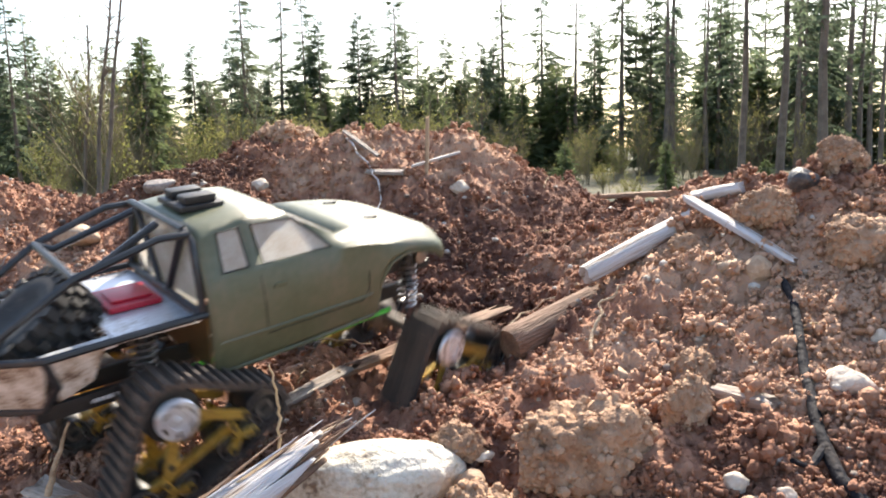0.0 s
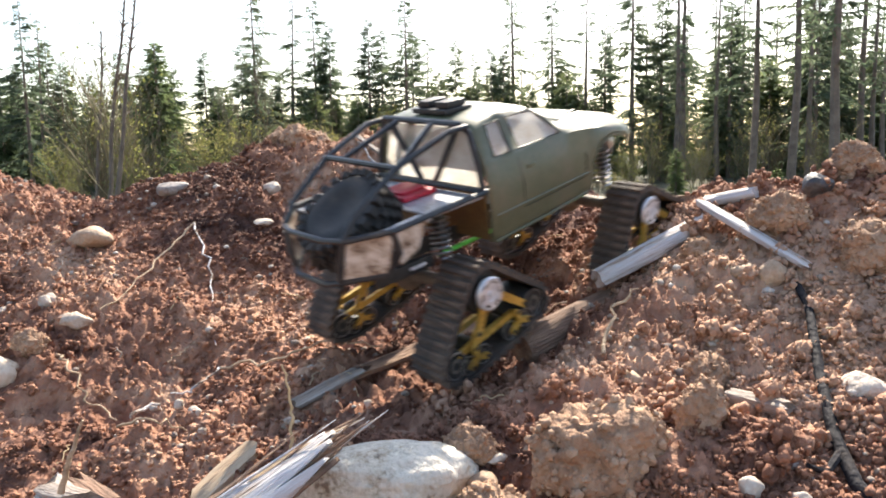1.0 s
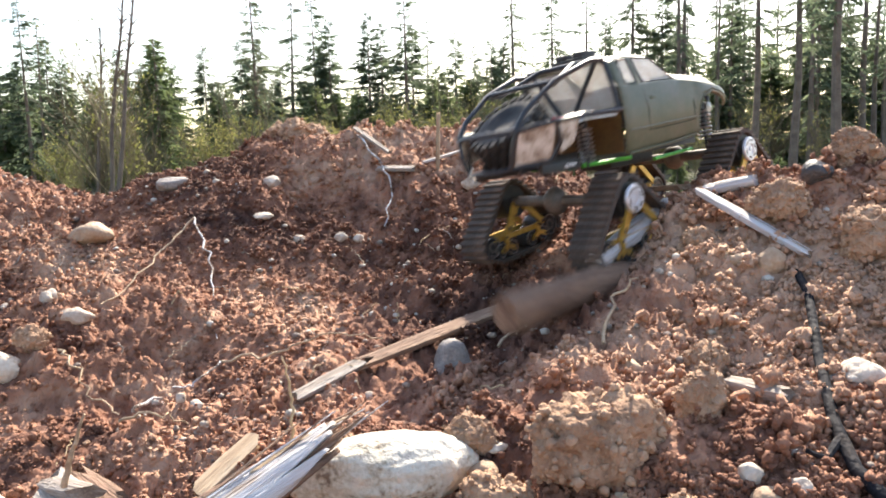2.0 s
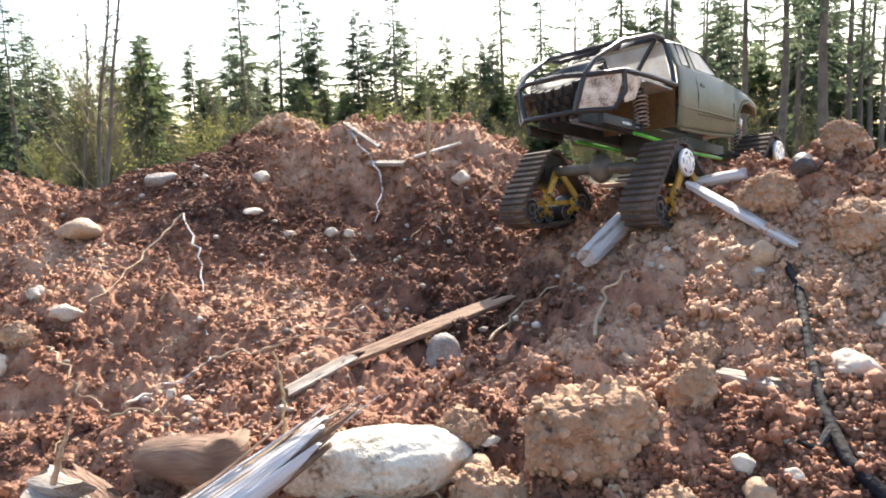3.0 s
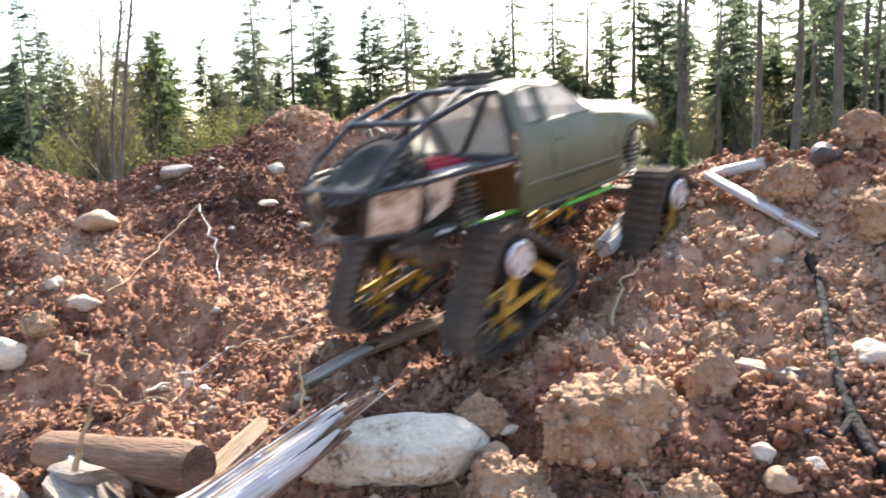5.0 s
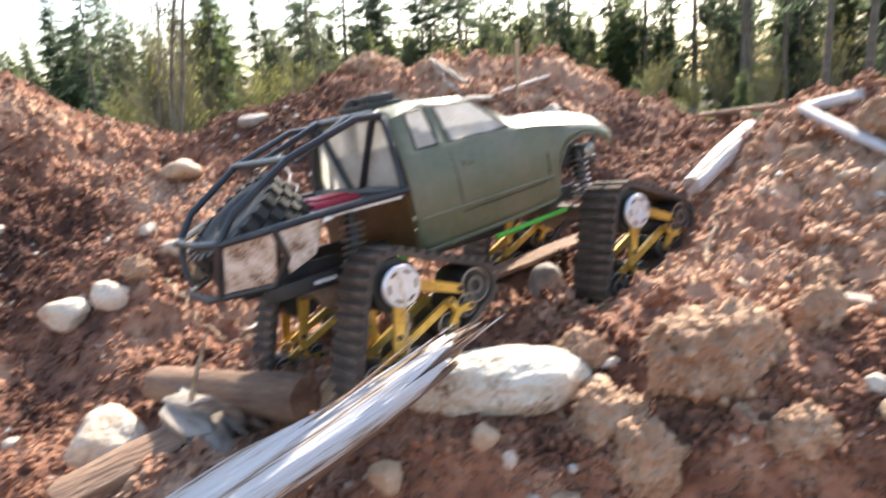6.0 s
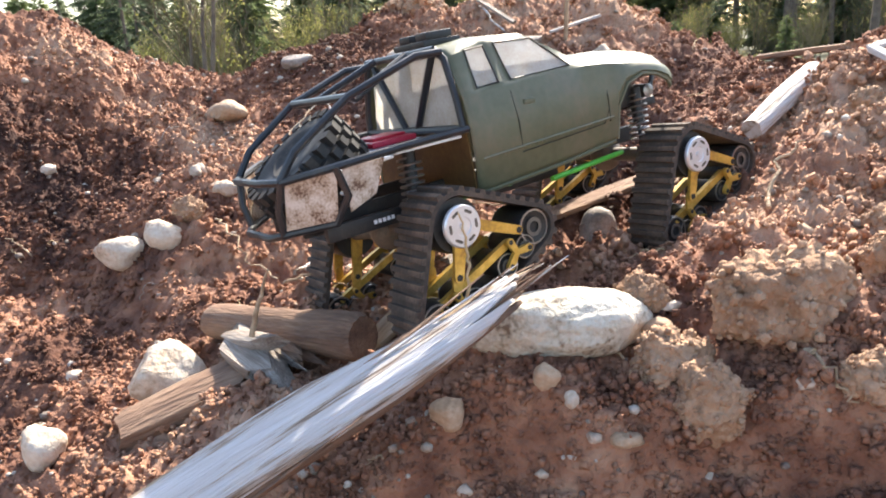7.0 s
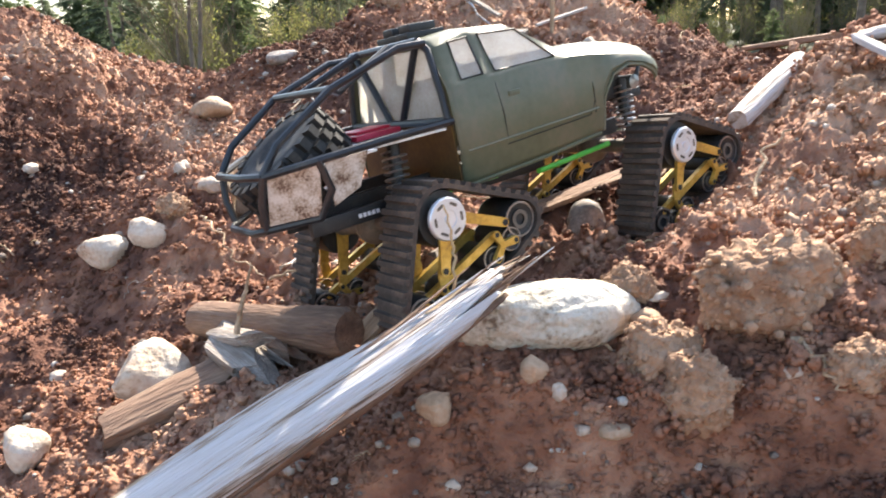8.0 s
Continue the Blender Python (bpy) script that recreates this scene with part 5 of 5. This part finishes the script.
for k in range(84):
    x = -46 + k * 1.2 + rng.uniform(-.8, .8)
    if x > 8 and k % 4 == 0:
        continue
    i = rng.choice((0, 0, 3, 1) if x < 8 else (1, 2, 4, 5, 5))
    h = rng.uniform(5.6, 7.8) if x < 8 else rng.uniform(9, 15)
    plant(CONIFERS, i, x, rng.uniform(52, 64), h, HEIGHTS[i], rng.uniform(0, 360))
for k in range(44):
    x = -15 + k * .75 + rng.uniform(-.5, .5)
    i = rng.choice((0, 0, 1, 2))
    plant(SHRUBS, i, x, rng.uniform(28, 38), rng.uniform(2.3, 4.0) * (1.0 if x < 4 else .8), 3.4, rng.uniform(0, 360))
for x, y, h in ((-8.1, 20, 4.2), (-7.6, 21, 3.2), (-9.0, 22, 3.0), (-10.6, 23, 2.6), (-6.2, 22, 3.0), (-5.6, 26, 3.4)):
    plant(SHRUBS, rng.choice((0, 1, 2)), x, y, h, 3.4, rng.uniform(0, 360))


for k in range(40):
    x = -9 + k * .72 + rng.uniform(-.4, .4)
    y = rng.uniform(13, 22)
    if k % 3:
        plant(SHRUBS, rng.choice((0, 1)), x * y / 17, y, rng.uniform(.7, 1.3), 3.4, rng.uniform(0, 360))
    else:
        plant(CONIFERS, 3, x * y / 17, y, rng.uniform(.9, 1.7), 6.0, rng.uniform(0, 360))


def dead_tree(x, y, height, lean, seed):
    rng = random.Random(seed)
    tree = new("dead_tree")
    bm = bmesh.new()
    pts = [Vector((lean * height * f + rng.uniform(-.05, .05), 0, height * f - .3)) for f in (0, .2, .4, .6, .8, 1)]
    tube(bm, pts, height * .011, 7, .02)
    part("trunk", bm, BARK, tree, angle=60)
    for k in range(26):
        bm = bmesh.new()
        f = rng.uniform(.45, .98)
        p = Vector((lean * height * f, 0, height * f - .3))
        a, l = rng.uniform(0, 2 * math.pi), rng.uniform(.3, .9) * (1.2 - f)
        q = p + Vector((math.cos(a) * l, math.sin(a) * l, l * rng.uniform(.1, .8)))
        tube(bm, [p, p.lerp(q, .5) + Vector((0, 0, .05)), q], .02, 4, .006)
        part("limb", bm, BARK, tree)
    tree.matrix_basis = Matrix.Translation((x, y, far_ground(x, y)))
    return tagged(tree, "thin bare leaning tree with few limbs", "tree", "bare trees")


dead_tree(-7.35, 18.0, 6.2, .17, 1)
dead_tree(-7.75, 18.6, 6.0, .15, 2)
dead_tree(-8.6, 20.0, 5.2, .11, 3)

# dry brush behind the ridge
for k, (x, y, n) in enumerate(((-.80, 1.95, 26), (-.62, 2.1, 22), (-1.0, 1.8, 20))):
    brush = new("dry_brush")
    rng = random.Random(400 + k)
    for j in range(n):
        bm = bmesh.new()
        a, l = rng.uniform(0, 2 * math.pi), rng.uniform(.12, .34)
        d = Vector((math.cos(a) * .6, math.sin(a) * .6, 1)).normalized()
        p = Vector((rng.uniform(-.12, .12), rng.uniform(-.1, .1), -.03))
        tube(bm, [p, p + d * l * .5 + Vector((0, 0, .02)), p + d * l + Vector((math.cos(a), math.sin(a), -.3)) * l * .3], .003, 4, .0008)
        part("stem", bm, WOOD_TAN if j % 2 else STRAW, brush)
    brush.matrix_basis = Matrix.Translation((x, y, ground_at(x, y)))
    tagged(brush, "tuft of dry tan brush behind the heap", "brush", "dry brush")


# crumbs of soil that the tracks throw back
FLUNG = []
rng = random.Random(77)
for k in range(36):
    bm = bmesh.new()
    bmesh.ops.create_icosphere(bm, subdivisions=1, radius=rng.uniform(.002, .0055))
    for v in bm.verts:
        v.co *= rng.uniform(.7, 1.25)
    crumb = tagged(part("flying_crumb", bm, SOIL_LUMP, None, "crumb of soil thrown up by the tracks"), category="clod", group="thrown crumbs")
    early = k % 2 == 0
    x, y = (.10 + rng.uniform(-.04, .06), .74 + rng.uniform(-.04, .05)) if early else (.46 + rng.uniform(-.05, .08), .96 + rng.uniform(-.05, .05))
    FLUNG.append((crumb, round((.8 if early else 2.0) + rng.uniform(0, .45), 2), (x, y, ground_at(x, y) + .004), (rng.uniform(-.7, -.1), rng.uniform(-.5, .05), rng.uniform(.6, 1.5))))


def aimed(a, b):
    """A pose at a whose x axis points to b."""
    d = (Vector(b) - Vector(a)).normalized()
    side = Vector((0, 0, 1)).cross(d).normalized()
    return Matrix.Translation(a) @ Matrix((d, side, d.cross(side))).transposed().to_4x4()


POLE_WAY = [(0, (.430, .895, .622), (.615, .975, .692)), (1.2, (.430, .895, .622), (.615, .975, .692)), (1.8, (.428, .90, .630), (.60, 1.02, .70)),
            (2.3, (.431, .905, .626), (.560, 1.055, .688)), (8, (.431, .905, .626), (.560, 1.055, .688))]
LOG_WAY = [(0, .425, .90, .578, 0, -14, 32), (1.9, .425, .90, .578, 0, -14, 32), (2.1, .33, .78, .625, 20, 10, 55), (2.3, .245, .68, .59, 60, 12, 72), (2.5, .185, .68, .572, 110, 16, 88),
           (2.7, .11, .665, .535, 160, 6, 104), (2.9, .032, .645, .508, 210, 14, 118), (3.1, -.040, .635, .488, 260, 18, 128), (3.3, -.088, .660, .480, 300, 10, 142), (3.5, -.105, .678, .474, 320, 6, 149),
           (3.7, -.105, .678, .473, 322, 6, 149), (8, -.105, .678, .473, 322, 6, 149)]



def motions():
    walk(truck, [(0, pose(.052, .794, .594, 8.9, -5.5, 38.1)), (.2, pose(.083, .823, .609, 6.5, -8.6, 39.1)), (.5, pose(.167, .867, .629, 8.9, -11.6, 40.4)),
                 (.8, pose(.257, .920, .675, 6.5, -12.2, 40.6)), (1, pose(.312, .953, .703, 6.0, -13.0, 40.0)), (1.2, pose(.344, .960, .704, 13.6, -20.9, 36.5)),
                 (1.7, pose(.46, 1.06, .745, 4, -16, 38)), (2.3, pose(.588, 1.187, .755, -7.5, 6.4, 39.8)), (2.5, pose(.614, 1.180, .753, -5.4, 8.2, 41.5)),
                 (3.5, pose(.613, 1.176, .754, -5.7, 8.2, 41.7)), (4.2, pose(.613, 1.176, .754, -5.7, 8.2, 41.7)), (4.7, pose(.46, 1.04, .73, -1, -4, 41.5)),
                 (5.3, pose(.227, .847, .640, 1.8, -6.3, 41.0)), (5.5, pose(.174, .827, .613, -3.9, -4.7, 39.9)), (5.7, pose(.140, .797, .602, -5.1, -5.2, 39.2)),
                 (6, pose(.136, .793, .601, -5.1, -5.2, 39.0)), (8, pose(.136, .793, .601, -5.1, -5.2, 39.0))])
    # sprocket heights in the truck's space, back and front, and the tilt of the track sets
    rides = [(0, .005, -.026, -26, -20), (.2, -.028, .004, -18, -24), (.5, -.023, -.013, -22, -22), (1, -.020, -.020, -12, -18), (1.2, -.021, -.020, -6, -12), (1.7, -.03, -.02, -6, -2),
             (2.3, -.052, 0, -8, -4), (2.5, -.047, .003, -8, -4), (4.2, -.047, .003, -8, -4), (4.7, -.03, -.01, -12, -12), (5.3, -.008, -.010, -18, -20), (5.5, .001, -.013, -22, -24),
             (5.8, .000, -.007, -25, -24), (8, .000, -.007, -25, -24)]
    hang_t, hang = (0, .5, 1, 1.2, 2.3, 4.2, 5.3, 5.8, 8), (-.025, -.02, -.01, 0, .010, .010, -.026, -.030, -.030)
    for (front, side), unit in units.items():
        x = .1545 if front else -.1585
        walk(unit, [(t, pose(x, side * .106, f if front else b + (float(np.interp(t, hang_t, hang)) if side > 0 else 0), 0, tf if front else tb, 0)) for t, b, f, tb, tf in rides])
    walk(pole, [(t, aimed(a, b)) for t, a, b in POLE_WAY])
    walk(bark_log, [(t, pose(*p)) for t, *p in LOG_WAY])
    # the hub caps turn with the way that the truck has gone
    gone_t = (0, .5, 1.0, 1.2, 1.7, 2.3, 2.5, 4.2, 4.7, 5.3, 5.8, 8)
    gone = (0, .13, .31, .35, .52, .69, .70, .70, .46, .19, .04, .04)
    times = sorted({round(k / 15, 4) for k in range(121)})
    spin = [(t, pose(0, 0, 0, 0, math.degrees(float(np.interp(t, gone_t, gone)) / .0265), 0)) for t in times]
    for cap in caps:
        walk(cap, spin)
    for crumb, t0, at, speed in FLUNG:
        here, rows = Vector(at), [(0, Matrix.Translation(at))]
        for k in range(8):
            t = t0 + k / 15
            d = k / 15
            rows.append((t, Matrix.Translation(here + Vector(speed) * d + Vector((0, 0, -4.9 * d * d))) @ pose(0, 0, 0, 70 * k % 360, 40 * k, 0)))
        rest = rows[-1][1].translation
        ground = Vector((rest.x, rest.y, ground_at(rest.x, rest.y) + .002))
        rows.append((t0 + 9 / 15, Matrix.Translation(ground)))
        rows.append((8, Matrix.Translation(ground)))
        walk(crumb, rows)
    for front, axle in axles.items():
        rows = []
        for t, b, f, tb, tf in rides:
            low = 0 if front else float(np.interp(t, hang_t, hang))
            rows.append((t, pose(.1545 if front else -.1585, 0, (f if front else b) + low / 2, math.degrees(math.atan2(low, .212)), 0, 0)))
        walk(axle, rows)


motions()
